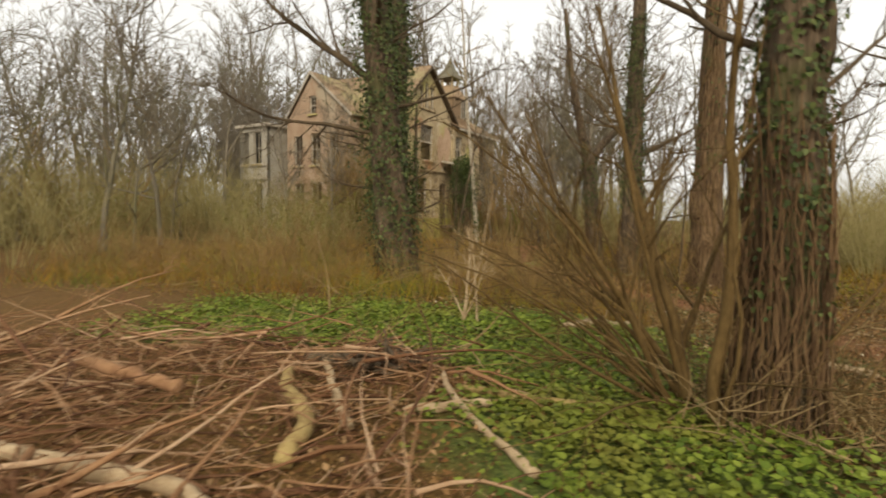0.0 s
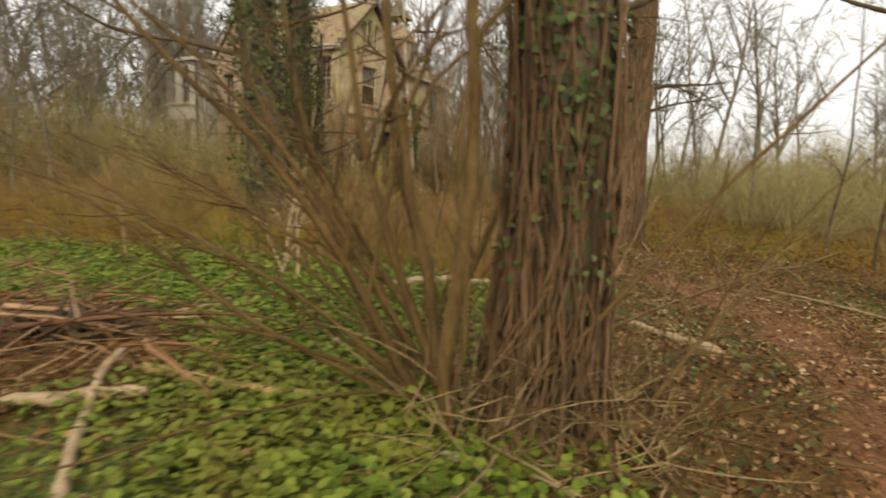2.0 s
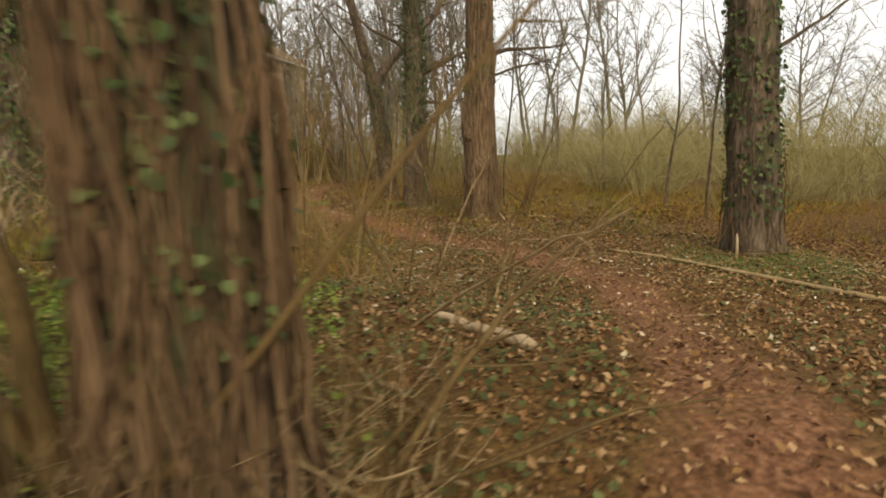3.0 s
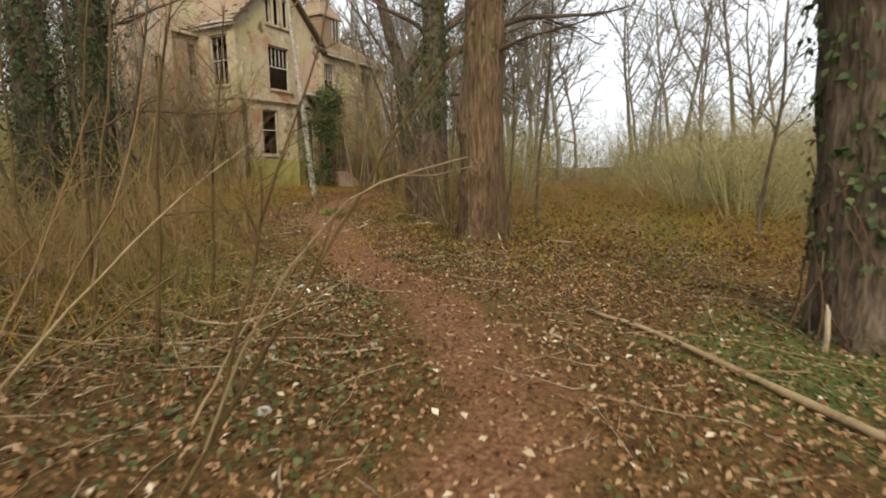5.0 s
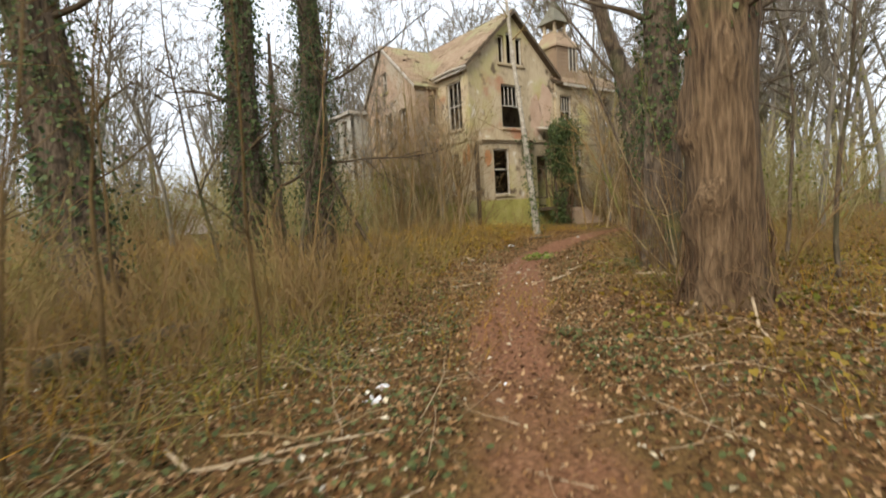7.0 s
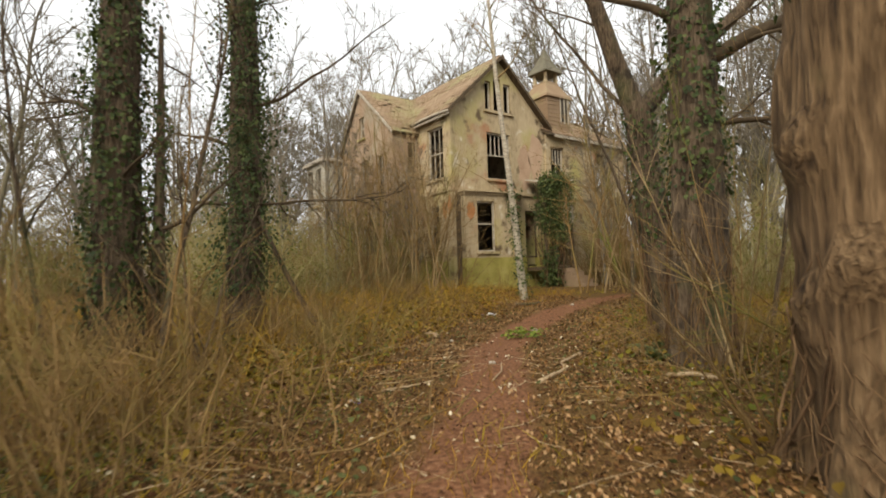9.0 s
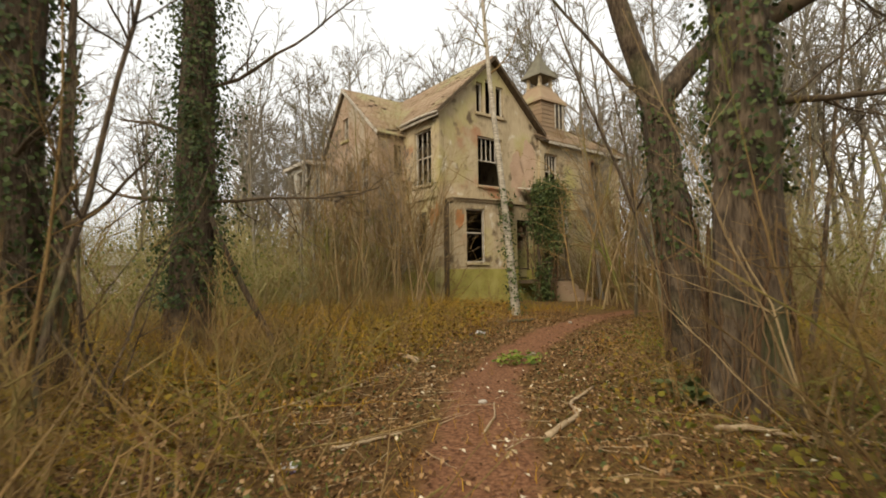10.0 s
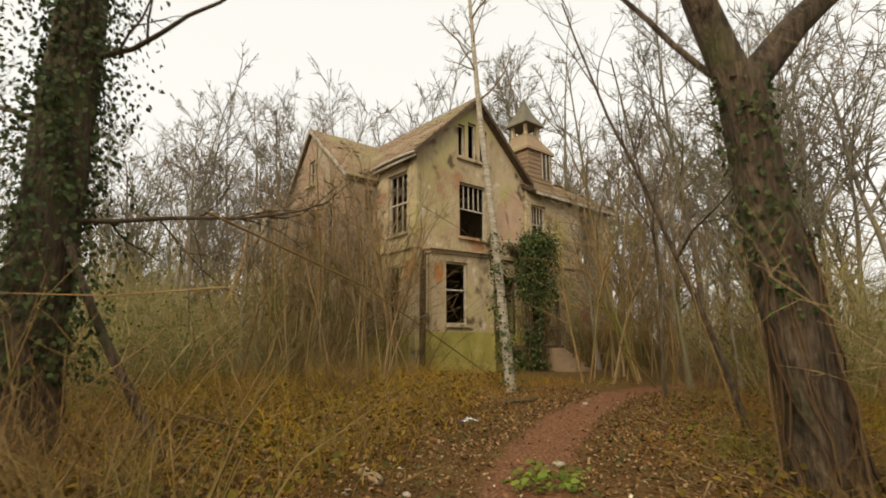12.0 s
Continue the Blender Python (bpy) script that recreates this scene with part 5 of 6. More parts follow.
for s, x, y, H, r0, lean in [(81, -7.15, 11.1, 6.5, 0.06, (-0.02, 0)), (82, -6.6, 10.6, 5.0, 0.025, (0.25, 0.05)), (83, -8.6, 10.4, 7, 0.05, (-0.15, 0.05)), (84, 2.2, 14.2, 7, 0.05, (0.05, 0.02)), (85, 1.6, 16.5, 8, 0.05, (0.0, 0.05)),
                             (86, 5.6, 8.5, 6, 0.04, (0.05, 0)), (87, 6.5, 11.5, 7, 0.05, (-0.05, 0)), (88, 0.9, 13.0, 4.5, 0.014, (-0.12, 0.1)), (89, -0.2, 14.6, 4.5, 0.014, (-0.15, -0.1)), (90, -0.05, 13.9, 3.6, 0.012, (-0.25, 0.1)),
                             (91, -2.0, 20.5, 4.0, 0.02, (-0.15, 0.1)), (92, -1.8, 22.0, 9, 0.07, (-0.06, 0.05)), (93, 0.5, 20.0, 9, 0.06, (0.08, 0)), (94, -3.2, 25.5, 9, 0.07, (-0.05, 0)), (95, -0.5, 26, 10, 0.08, (0.1, 0.1))]:
    sapling(s, x, y, H, r0, lean, "thin leafless sapling at the woodland edge", BARK_TWIG if r0 < 0.04 else BARK, 10, 2 if H > 5.5 else 1)
# tall stems before the house
for k in range(66):
    sapling(100 + k, *[(-15.5 + 5.4 * rng.random(), 23.0 + 5.0 * rng.random()), (-5.8 + 3.0 * rng.random(), 27.0 + 5.5 * rng.random())][k % 3 == 2], rng.uniform(4.5, 8.5), rng.uniform(0.026, 0.06), tuple(rng.normal(0, 0.12, 2)), "tall brown sapling shoot before the ruined house", BARK_TWIG if k % 2 else BARK_PALE, 13, 1, 0.75)
for s, x, y, H, r0, lean in [(201, -3.12, 4.66, 3.6, 0.022, (0.02, 0.0)), (202, -2.31, 4.25, 3.2, 0.022, (0.05, 0.02)), (203, -1.25, 3.1, 2.6, 0.016, (0.22, 0.12)), (204, -3.8, 5.6, 3.6, 0.03, (-0.05, 0)), (205, -4.6, 4.9, 3.2, 0.025, (0.1, 0)), (206, -2.9, 6.4, 3.4, 0.024, (0.08, 0)), (207, -5.2, 6.6, 3.8, 0.03, (-0.08, 0.03))]:
    sapling(s, x, y, H, r0, lean, "slender brown sapling in the undergrowth by the path", HAZEL, 9, 1, 0.5)
# the dark bough that leans against the ivy tree
b = Build()
g0, g1 = on_ground(-9.06, 16.32), on_ground(-9.95, 15.35, 2.9)
q = np.linspace(0, 1, 8)[:, None]
b.tube(g0 * (1 - q) + g1 * q + np.array([(0.05 * math.sin(3 * t), 0.05 * math.cos(4 * t), -0.12 * math.sin(math.pi * t)) for t in np.linspace(0, 1, 8)]), np.linspace(0.075, 0.05, 8), 7, True)
solid("leaning_bough", b, BARK, "dark dead bough leaning against an ivy-clad tree", "bough")


def hazel(seed, x, y, dirs, label, mat=BARK_TWIG, nt=7):
    """A multi-stemmed bush: dirs are (dx, dy, dz, length, radius)."""
    base = on_ground(x, y, -0.05)
    r = np.random.default_rng(seed)
    ob = thing("hazel_bush", label, "bush", Matrix.Translation(base))
    c = Build()
    for dx, dy, dz, L, rr in dirs:
        b = Build()
        p = np.array((r.normal(0, 0.09), r.normal(0, 0.09), 0))
        q, qr = limb(r, p, (dx, dy, dz), L, rr * (1.3 if mat is HAZEL else 1.0), rr * 0.3, 10, 0.085, -0.012)
        b.tube(q, qr, 6)
        part("stem", b, mat, ob)
        twigs(c, r, q, qr, nt, L * 0.36, 1, 0.17, 0.7, 0.25, 0.02, 0.003)
    part("crown", c, mat, ob, kind="stuff")


hz = np.random.default_rng(3)
hazel(111, -4.2, -0.75, [(-0.75, -0.1, 1, 3.2, 0.028), (-0.45, 0.35, 1, 3.4, 0.03), (-0.95, 0.15, 0.75, 3.0, 0.022), (-0.15, 0.15, 1, 4.2, 0.042), (-1.0, -0.15, 0.45, 2.6, 0.02), (-0.3, -0.2, 1, 3.6, 0.03), (0.2, 0.3, 1, 3.4, 0.03), (-0.6, 0.5, 0.8, 2.6, 0.018)]
      + [(-0.5 + hz.normal(0, 0.4), hz.normal(0.1, 0.35), hz.uniform(0.5, 1), hz.uniform(1.6, 3.2), hz.uniform(0.008, 0.018)) for _ in range(12)],
      "leafless hazel bush with arching brown stems", HAZEL, 9)
hazel(112, -3.98, -1.3, [(-0.02, -0.05, 1, 4.6, 0.045), (0.05, 0.02, 1, 3.2, 0.016)], "pair of smooth brown hazel poles by the trunk", HAZEL, 6)
hazel(113, -6.22, 2.35, [(-0.22, 0, 1, 1.5, 0.026), (0.2, 0.05, 1, 1.6, 0.03), (0.35, 0.1, 1, 1.2, 0.018), (-0.4, 0.1, 1, 1.1, 0.016), (0.05, 0, 1, 2.2, 0.014)], "pale cut saplings in a V", DEADWOOD, 5)
hazel(114, -8.4, 2.6, [(0.02, 0, 1, 1.5, 0.016)], "single pale upright stick", BARK_PALE, 2)
hazel(115, -2.6, 1.7, [(0.5, 0.3, 0.8, 1.4, 0.010), (0.6, -0.1, 0.6, 1.2, 0.010), (0.3, 0.4, 1, 1.8, 0.012), (-0.5, 0.4, 1, 1.8, 0.016)], "leafless brown bush by the path", HAZEL, 8)
hazel(116, -3.1, -1.0, [(0.8, -0.1, 0.35, 1.5, 0.014), (0.6, 0.3, 0.5, 1.6, 0.014), (0.5, -0.4, 0.4, 1.3, 0.012), (-0.2, -0.8, 0.3, 1.1, 0.012), (0.9, 0.2, 0.7, 2.2, 0.018), (-0.6, -0.5, 0.3, 1.2, 0.012)], "tangle of dry shoots at the foot of the trunk", HAZEL, 9)
hazel(117, -2.9, 3.6, [(0.5, 0.2, 1, 2.6, 0.016), (-0.3, 0.1, 1, 2.6, 0.016), (0.1, 0.5, 1, 2.2, 0.014), (-0.7, 0.2, 0.8, 2.2, 0.014), (0.8, -0.2, 0.7, 2.0, 0.012)], "leafless bush of thin upright shoots", BARK_TWIG, 8)


def arching_shoot(seed, p0, p1, r0, label, sag=0.12, nt=5, mat=BARK_PALE):
    """One long shoot from the ground to its tip."""
    r = np.random.default_rng(seed)
    p0, p1 = on_ground(*p0, -0.03), np.array(p1, float)
    t = np.linspace(0, 1, 11)
    q = p0 * (1 - t[:, None]) + p1 * t[:, None] + UP * (sag * np.sin(math.pi * t))[:, None] + r.normal(0, 0.012, (11, 3)) * t[:, None]
    rad = np.linspace(r0, r0 * 0.3, 11)
    b = Build()
    b.tube(q, rad, 6)
    ob = thing("arching_shoot", label, "shoot", Matrix.Translation((0, 0, 0)))
    part("stem", b, mat, ob)
    c = Build()
    twigs(c, r, q, rad, nt, 0.5, 0, 0.15, 0.6, 0.3, 0.03, 0.003)
    part("crown", c, mat, ob, kind="stuff")


arching_shoot(1, (-1.09, 2.38), (0.21, 2.28, 2.15), 0.013, "long brown arching shoot beside the path", 0.03, 6, HAZEL)
arching_shoot(9, (-1.06, 2.43), (0.19, 1.79, 1.71), 0.008, "thin pale shoot arching over the path edge", 0.35, 5)
arching_shoot(2, (-2.65, 0.95), (-1.93, -0.84, 1.66), 0.016, "straight brown shoot reaching over the path edge", 0.05, 6)
arching_shoot(3, (-1.4, 3.05), (-1.02, 3.45, 1.0), 0.012, "pale dead stick standing in the litter", 0.0, 2)
arching_shoot(5, (-4.22, -0.78), (-6.5, -1.3, 2.0), 0.02, "long dark hazel branch reaching low over the herbs", 0.22, 7, HAZEL)
arching_shoot(6, (-4.25, -0.7), (-6.35, -1.0, 2.15), 0.016, "dark hazel branch arching over the herbs", 0.3, 7, HAZEL)
arching_shoot(7, (-4.15, -0.75), (-6.3, -0.8, 3.1), 0.022, "tall dark hazel branch arching outward", 0.35, 9, HAZEL)
arching_shoot(8, (-3.95, -1.38), (-1.9, -1.2, 2.95), 0.018, "slender branch slanting past the old trunk", 0.1, 7, HAZEL)
arching_shoot(4, (-2.3, 2.6), (-1.2, 3.9, 1.9), 0.011, "thin pale shoot among the undergrowth", 0.1, 6)

hazel(122, 0.05, 11.6, [(-0.3, -0.3, 1, 1.7, 0.012), (-0.5, 0.1, 1, 1.9, 0.014), (0.1, -0.5, 1, 1.5, 0.012), (-0.7, -0.4, 0.7, 1.4, 0.01), (-0.2, 0.4, 1, 2.0, 0.014), (0.4, -0.6, 0.8, 1.3, 0.01), (-0.6, -0.7, 0.4, 1.2, 0.01)], "dense brown shoots round the foot of the burled tree", HAZEL, 10)

hazel(118, -0.15, 14.1, [(-0.35, -0.1, 1, 4.4, 0.014), (-0.2, 0.2, 1, 4.8, 0.016), (0.2, -0.3, 1, 4.0, 0.014), (-0.6, 0.2, 0.9, 3.0, 0.01), (0.6, -0.5, 0.8, 3.2, 0.011), (-0.1, -0.3, 1, 3.4, 0.012), (-0.7, -0.4, 0.6, 2.0, 0.009)], "leafless bush with crossing pale shoots under the great trees", BARK_PALE, 9)
hazel(119, 1.3, 12.9, [(-0.6, -0.5, 0.8, 2.6, 0.014), (-0.9, 0.1, 0.8, 3.2, 0.016), (0.3, -0.3, 1, 3.0, 0.016), (0.5, 0.3, 1, 3.4, 0.018), (-0.3, -0.8, 0.6, 2.4, 0.012)], "leafless tangle of brown shoots beside the burled tree", BARK_TWIG, 9)
hazel(120, -7.2, 11.9, [(0.3, -0.4, 1, 3.0, 0.018), (-0.5, -0.2, 0.9, 3.2, 0.022), (0.6, 0.1, 0.7, 2.4, 0.014), (-0.1, 0.4, 1, 4.0, 0.026), (0.1, -0.2, 1, 4.6, 0.03)], "dark leafless stems beside an ivy-clad tree", BARK, 8)

# ---- undergrowth ----


def spread(n, box, chance):
    x = rng.uniform(box[0], box[1], n)
    y = rng.uniform(box[2], box[3], n)
    k = rng.random(n) < chance(x, y)
    return x[k], y[k]


def stalks(name, label, n, box, chance, h, mat, lean=0.25, th=0.004, category="undergrowth", curl=0.25):
    """Dry stalks: each a bent, tapering three-sided blade."""
    x, y = spread(n, box, chance)
    n = len(x)
    z = height(x, y) - 0.02
    L = rng.uniform(h[0], h[1], n) * (0.7 + 0.5 * rng.random(n)) * (0.35 + 0.65 * step(1.0, 5.0, off_path(x, y)))
    d = unit(np.stack([rng.normal(0, lean, n), rng.normal(0, lean, n), np.ones(n)], -1))
    c = rng.normal(0, curl, (n, 3)) * (1, 1, 0.2)
    b = Build()
    b.blades(np.stack([x, y, z], -1), d, L, th * (0.6 + 0.9 * rng.random(n)), c)
    return solid(name, b, mat, label, category, kind="stuff")


def leaves(name, label, n, box, chance, size, mat, tilt, dz, tv=LEAF, tf=LEAF_F, category="leaves"):
    x, y = spread(n, box, chance)
    n = len(x)
    b = Build()
    b.scatter(tv, tf, np.stack([x, y, height(x, y) + rng.uniform(*dz, n)], -1), flat_turns(n, tilt), rng.uniform(*size, n))
    return solid(name, b, mat, label, category, kind="stuff")


def patchy(x, y, s=1.0, ph=0.0):
    return 0.5 + 0.5 * np.sin(1.9 * s * x + 1.1 * s * y + ph) * np.sin(1.3 * s * y - 0.9 * s * x + 2 * ph)


def far_bank(x, y):
    """The strip of tall dead growth behind the green glade."""
    return step(2.6, 4.4, y + 0.15 * (x + 6)) * (1 - step(9, 15, y)) * (1 - step(-3.6, -2.2, x - 0.25 * (y - 4)))


def left_field(x, y):
    return step(1.0, 2.6, off_path(x, y)) * (1 - step(-4, -2.2, x + 0.27 * (y - 8))) * step(8.5, 12, y) * np.where((x + 8) ** 2 + (y - 9) ** 2 < 1, 0, 1)


def right_field(x, y):
    return step(0.9, 2.2, off_path(x, y)) * step(-3.6, -1.4, x + 0.22 * (y - 9)) * step(3, 7, y)


leaves("green_herbs", "low carpet of bright green woodland herbs", 85000, (-12, -2.7, -4, 4.6), lambda x, y: green(x, y) * (0.35 + 0.65 * patchy(x, y, 0.8, 1)) * (1 - 0.75 * step(-1.0, -1.6, y) * step(-5.3, -5.7, x)), (0.035, 0.08), HERB, 0.45, (0.02, 0.10), category="herbs")
leaves("ground_ivy", "dark ivy leaves creeping over the litter", 34000, (-9, 4, -2.5, 9.5), lambda x, y: 0.55 * (0.35 + 0.65 * patchy(x, y, 1.1, 2)) * step(0.35, 0.8, off_path(x, y)) * (1 - 0.7 * green(x, y)) * np.where(x < -5.8, (y > 0.5) * 0.5, 1.0) * np.where(((x > -3.6) & (x < -0.4) & (y < 2.2)) | ((x < 0.3) & (y > 2.5)), 1.9, 0.6), (0.035, 0.065), CREEPER, 0.7, (0.01, 0.08), category="ivy")
leaves("ground_ivy", "scattered ivy leaves among dry grass", 16000, (-12, 5, 8, 22), lambda x, y: 0.6 * patchy(x, y, 1.0, 4) * step(0.4, 0.9, off_path(x, y)), (0.04, 0.08), CREEPER, 0.7, (0.01, 0.08), category="ivy")
leaves("leaf_litter", "brown fallen leaves over the woodland floor", 185000, (-8, 9, -3.5, 12), lambda x, y: (1 - step(5, 9, x)) * step(-3.5, -1.5, y) * step(-8, -6, x) * np.where(y < 8.0, 0.45 + 0.5 * step(0.3, 0.7, off_path(x, y)), 0.2 + 0.8 * step(0.3, 0.7, off_path(x, y))) * (1 - 0.7 * green(x, y)) * (0.45 + 0.55 * patchy(x, y, 0.7, 3)), (0.028, 0.068), LITTER, 0.8, (0.0, 0.045), DRY, DRY_F)
leaves("leaf_litter", "brown fallen leaves beside the path to the house", 50000, (-9, 4, 12, 26), lambda x, y: (0.08 + 0.92 * step(0.35, 0.65, off_path(x, y))) * (1 - step(3, 6, off_path(x, y)) * 0.4), (0.032, 0.075), LITTER, 0.8, (0.0, 0.05), DRY, DRY_F)
leaves("pale_leaves", "bleached pale leaves and chips on the litter", 2300, (-7, 5, 0, 18), lambda x, y: 0.25 + 0.75 * patchy(x, y, 1.3, 6), (0.03, 0.085), PALE_LEAF, 0.5, (0.01, 0.05), DRY, DRY_F)
leaves("leaf_litter", "brown fallen leaves round the brush pile", 9000, (-12, -5, -6, 2), lambda x, y: 1 - 0.9 * green(x, y), (0.03, 0.075), LITTER, 0.6, (0.0, 0.10), DRY, DRY_F)
stalks("dead_undergrowth", "tall brown dead stalks behind the green glade", 8000, (-17, -1, 2, 15), far_bank, (0.3, 1.0), STRAW, 0.5, curl=0.4)
stalks("dead_undergrowth", "greyish-brown dead shoots behind the green glade", 8000, (-17, -1, 2, 15), lambda x, y: far_bank(x, y) * patchy(x, y, 0.6, 3), (0.3, 1.2), BARK_TWIG, 0.5, curl=0.4)
stalks("dry_grass", "thin dry grass at the foot of the house", 8000, (-13, 2, 19, 29), lambda x, y: step(0.7, 1.5, off_path(x, y)) * np.vectorize(lambda a, b: float(clear_of_house(a, b, 0.2)))(x, y), (0.15, 0.7), STRAW, 0.5, curl=0.4)
stalks("upright_shoots", "thin upright shoots crowding the old trunk", 300, (-4.4, -2.7, -2.0, 0.2), lambda x, y: (np.hypot(x + 3.45, y + 0.95) < 0.8) * (np.hypot(x + 3.55, y + 1.05) > 0.34), (0.8, 3.2), HAZEL, 0.16, 0.0045, curl=0.2)
stalks("dry_grass", "tan dry grass and stalks before the house", 17000, (-19, -2, 8, 30), lambda x, y: left_field(x, y) * (0.35 + 0.65 * patchy(x, y, 0.5, 1)), (0.12, 0.75), STRAW, 0.6, curl=0.5)
stalks("dry_grass", "sparse dry stalks under the great trees", 15000, (-3.5, 12, 3, 32), lambda x, y: right_field(x, y) * (0.25 + 0.75 * patchy(x, y, 0.5, 2)), (0.15, 0.7), STRAW, 0.45)
stalks("fine_twigs", "thin brown shoots standing along the path", 1700, (-8, 1.6, 2, 10), lambda x, y: step(1.0, 2.6, off_path(x, y)) * step(-1.5, 1.5, y + 0.9 * x) * (x < -0.2), (0.3, 1.3), BARK_TWIG, 0.4, 0.0045, curl=0.4)
stalks("grass_tufts", "short green and straw grass", 16000, (-9, 7, -2, 24), lambda x, y: step(0.45, 1.2, off_path(x, y)) * patchy(x, y, 0.6, 5) * (1 - 0.8 * green(x, y)), (0.05, 0.22), HERB, 0.5, 0.003, "grass")
stalks("grass_tufts", "short olive grass between path and trees", 7000, (-3.2, 1.2, 12.3, 17.5), lambda x, y: step(0.6, 1.1, off_path(x, y)) * (0.3 + 0.7 * patchy(x, y, 0.9, 3)), (0.05, 0.24), OLIVE, 0.6, 0.004, "grass", curl=0.5)
stalks("grass_tufts", "bright grass patch at the foot of a tree", 2600, (1.8, 5.6, 2.2, 6.5), lambda x, y: 1 - step(0.4, 1.2, np.hypot((x - 3.5) / 1.6, (y - 4.2) / 1.8)), (0.04, 0.14), HERB, 0.6, 0.004, "grass")


def tangle(name, label, n, box, chance, length, rr, mat, dz=0.25, flatness=0.3, sub=2):
    """Fallen twigs lying in all ways, each with side twigs."""
    x, y = spread(n, box, chance)
    b = Build()
    r = np.random.default_rng(len(x))
    for px, py in zip(x, y):
        a = r.uniform(0, 6.28)
        L = r.uniform(*length)
        p = on_ground(px, py, r.uniform(0.0, dz))
        q, qr = limb(r, p, (math.cos(a), math.sin(a), r.normal(0, flatness)), L, r.uniform(*rr), rr[0] * 0.5, 5, 0.12, -0.01)
        low = height(q[:, 0], q[:, 1]) + 0.005
        q[:, 2] = np.maximum(q[:, 2], low)
        b.tube(q, qr, 4)
        if sub:
            twigs(b, r, q, qr, sub, L * 0.4, 0, 0.15, 0.7, 0.2, 0.0, rr[0] * 0.5)
    return solid(name, b, mat, label, "twigs", kind="stuff")


def pile_zone(x, y):
    return (1 - step(-6.7, -6.0, x + 0.3 * np.sin(2.5 * y))) * (1 - step(-0.2, 0.9, y)) * step(-13, -12, x)


tangle("brush_pile", "thick red-brown boughs in the brush heap", 150, (-12, -5.9, -4.6, 0.6), pile_zone, (0.7, 2.0), (0.012, 0.032), REDWOOD, 0.34, 0.22, 3)
tangle("brush_pile", "heap of red-brown cut twigs and branches", 2300, (-13, -5.6, -5.2, 1.2), pile_zone, (0.25, 1.2), (0.003, 0.012), REDWOOD, 0.38, 0.25, 2)
tangle("dead_shoots", "mess of dry shoots round the foot of the old trunk", 420, (-4.6, -2.6, -2.1, 0.0), lambda x, y: (np.hypot(x + 3.55, y + 1.05) < 0.85) * (np.hypot(x + 3.55, y + 1.05) > 0.3), (0.3, 1.0), (0.003, 0.008), BARK_PALE, 0.25, 0.9, 3)
tangle("fallen_twigs", "fallen dry twigs strewn over the litter", 800, (-6, 5, 1.5, 16), lambda x, y: 0.4 + 0.6 * step(0.3, 0.8, off_path(x, y)), (0.15, 0.9), (0.003, 0.008), DEADWOOD, 0.02, 0.05, 1)
tangle("fallen_twigs", "pale sticks and twigs strewn beside the path", 190, (-7, 0.2, 2.5, 9.5), lambda x, y: step(0.5, 1.0, off_path(x, y)) * (x < 0.3), (0.2, 1.3), (0.004, 0.011), DEADWOOD, 0.03, 0.06, 2)
tangle("fallen_twigs", "fallen twigs and dead canes in the dead growth", 260, (-14, -2, 3, 24), lambda x, y: step(0.8, 1.6, off_path(x, y)), (0.6, 2.2), (0.004, 0.011), BARK_PALE, 0.35, 0.3, 3)
tangle("fallen_twigs", "dead canes tangled in the brown bank", 420, (-16, -2, 3, 13), far_bank, (0.5, 2.0), (0.004, 0.011), BARK_TWIG, 0.5, 0.6, 3)
stalks("grass_tufts", "yellow-green grass on the bank", 9000, (-17, -3, 4, 14), lambda x, y: far_bank(x, y) * patchy(x, y, 0.7, 2), (0.25, 0.7), HERB, 0.5, 0.004, "grass")
tangle("bramble_canes", "yellow-brown tangle of dead canes before the house", 420, (-13, -3, 9.5, 24), left_field, (0.4, 1.5), (0.003, 0.008), STRAW, 0.25, 0.7, 4)
tangle("bramble_canes", "arching brown canes beside the path", 320, (-4, 12, 3, 26), lambda x, y: step(1.3, 2.6, off_path(x, y)), (0.6, 2.0), (0.004, 0.009), BARK_TWIG, 0.3, 0.5, 4)

# ---- logs and sticks ----


def log(pts, r0, r1, mat, label, name="log", sides=10, dz=0.0, seed=1, twig=0):
    r = np.random.default_rng(seed)
    P = np.array([on_ground(p[0], p[1], p[2] if len(p) > 2 else 0) for p in pts])
    P[:, 2] += r0 * 0.8 + 0.02 + dz
    s = np.linspace(0, 1, len(P))
    u = np.linspace(0, 1, 14)
    Q = np.stack([np.interp(u, s, P[:, i]) for i in range(3)], -1) + r.normal(0, r0 * 0.18, (14, 3))
    R = (r0 + (r1 - r0) * u) * (1 + r.normal(0, 0.09, 14))
    b = Build()
    b.tube(Q, R, sides, True)
    if twig:
        twigs(b, r, Q, R, twig, 0.5, 0, 0.15, 0.7, 0.2, 0.0, 0.004)
    return solid(name, b, mat, label, "log" if r0 > 0.03 else "stick")


log([(-7.75, -0.75, 0.12), (-7.6, -1.2, 0.12), (-7.2, -1.7, 0.08), (-7.15, -2.3, 0.0)], 0.05, 0.07, YELLOWWOOD, "crooked yellow lichened log on the brush pile")
log([(-9.6, -1.1, 0.2), (-8.3, -1.6, 0.2)], 0.06, 0.05, REDWOOD, "thick red-brown log lying in the brush pile", seed=2)
log([(-8.9, -2.6, 0.14), (-7.6, -2.75, 0.05), (-7.0, -3.1, 0.0)], 0.055, 0.045, DEADWOOD, "pale curved branch on the brush pile", seed=3)
log([(-7.8, -0.15, 0.05), (-6.9, 0.0, 0.05)], 0.07, 0.05, BARK, "dark short log at the edge of the pile", seed=4)
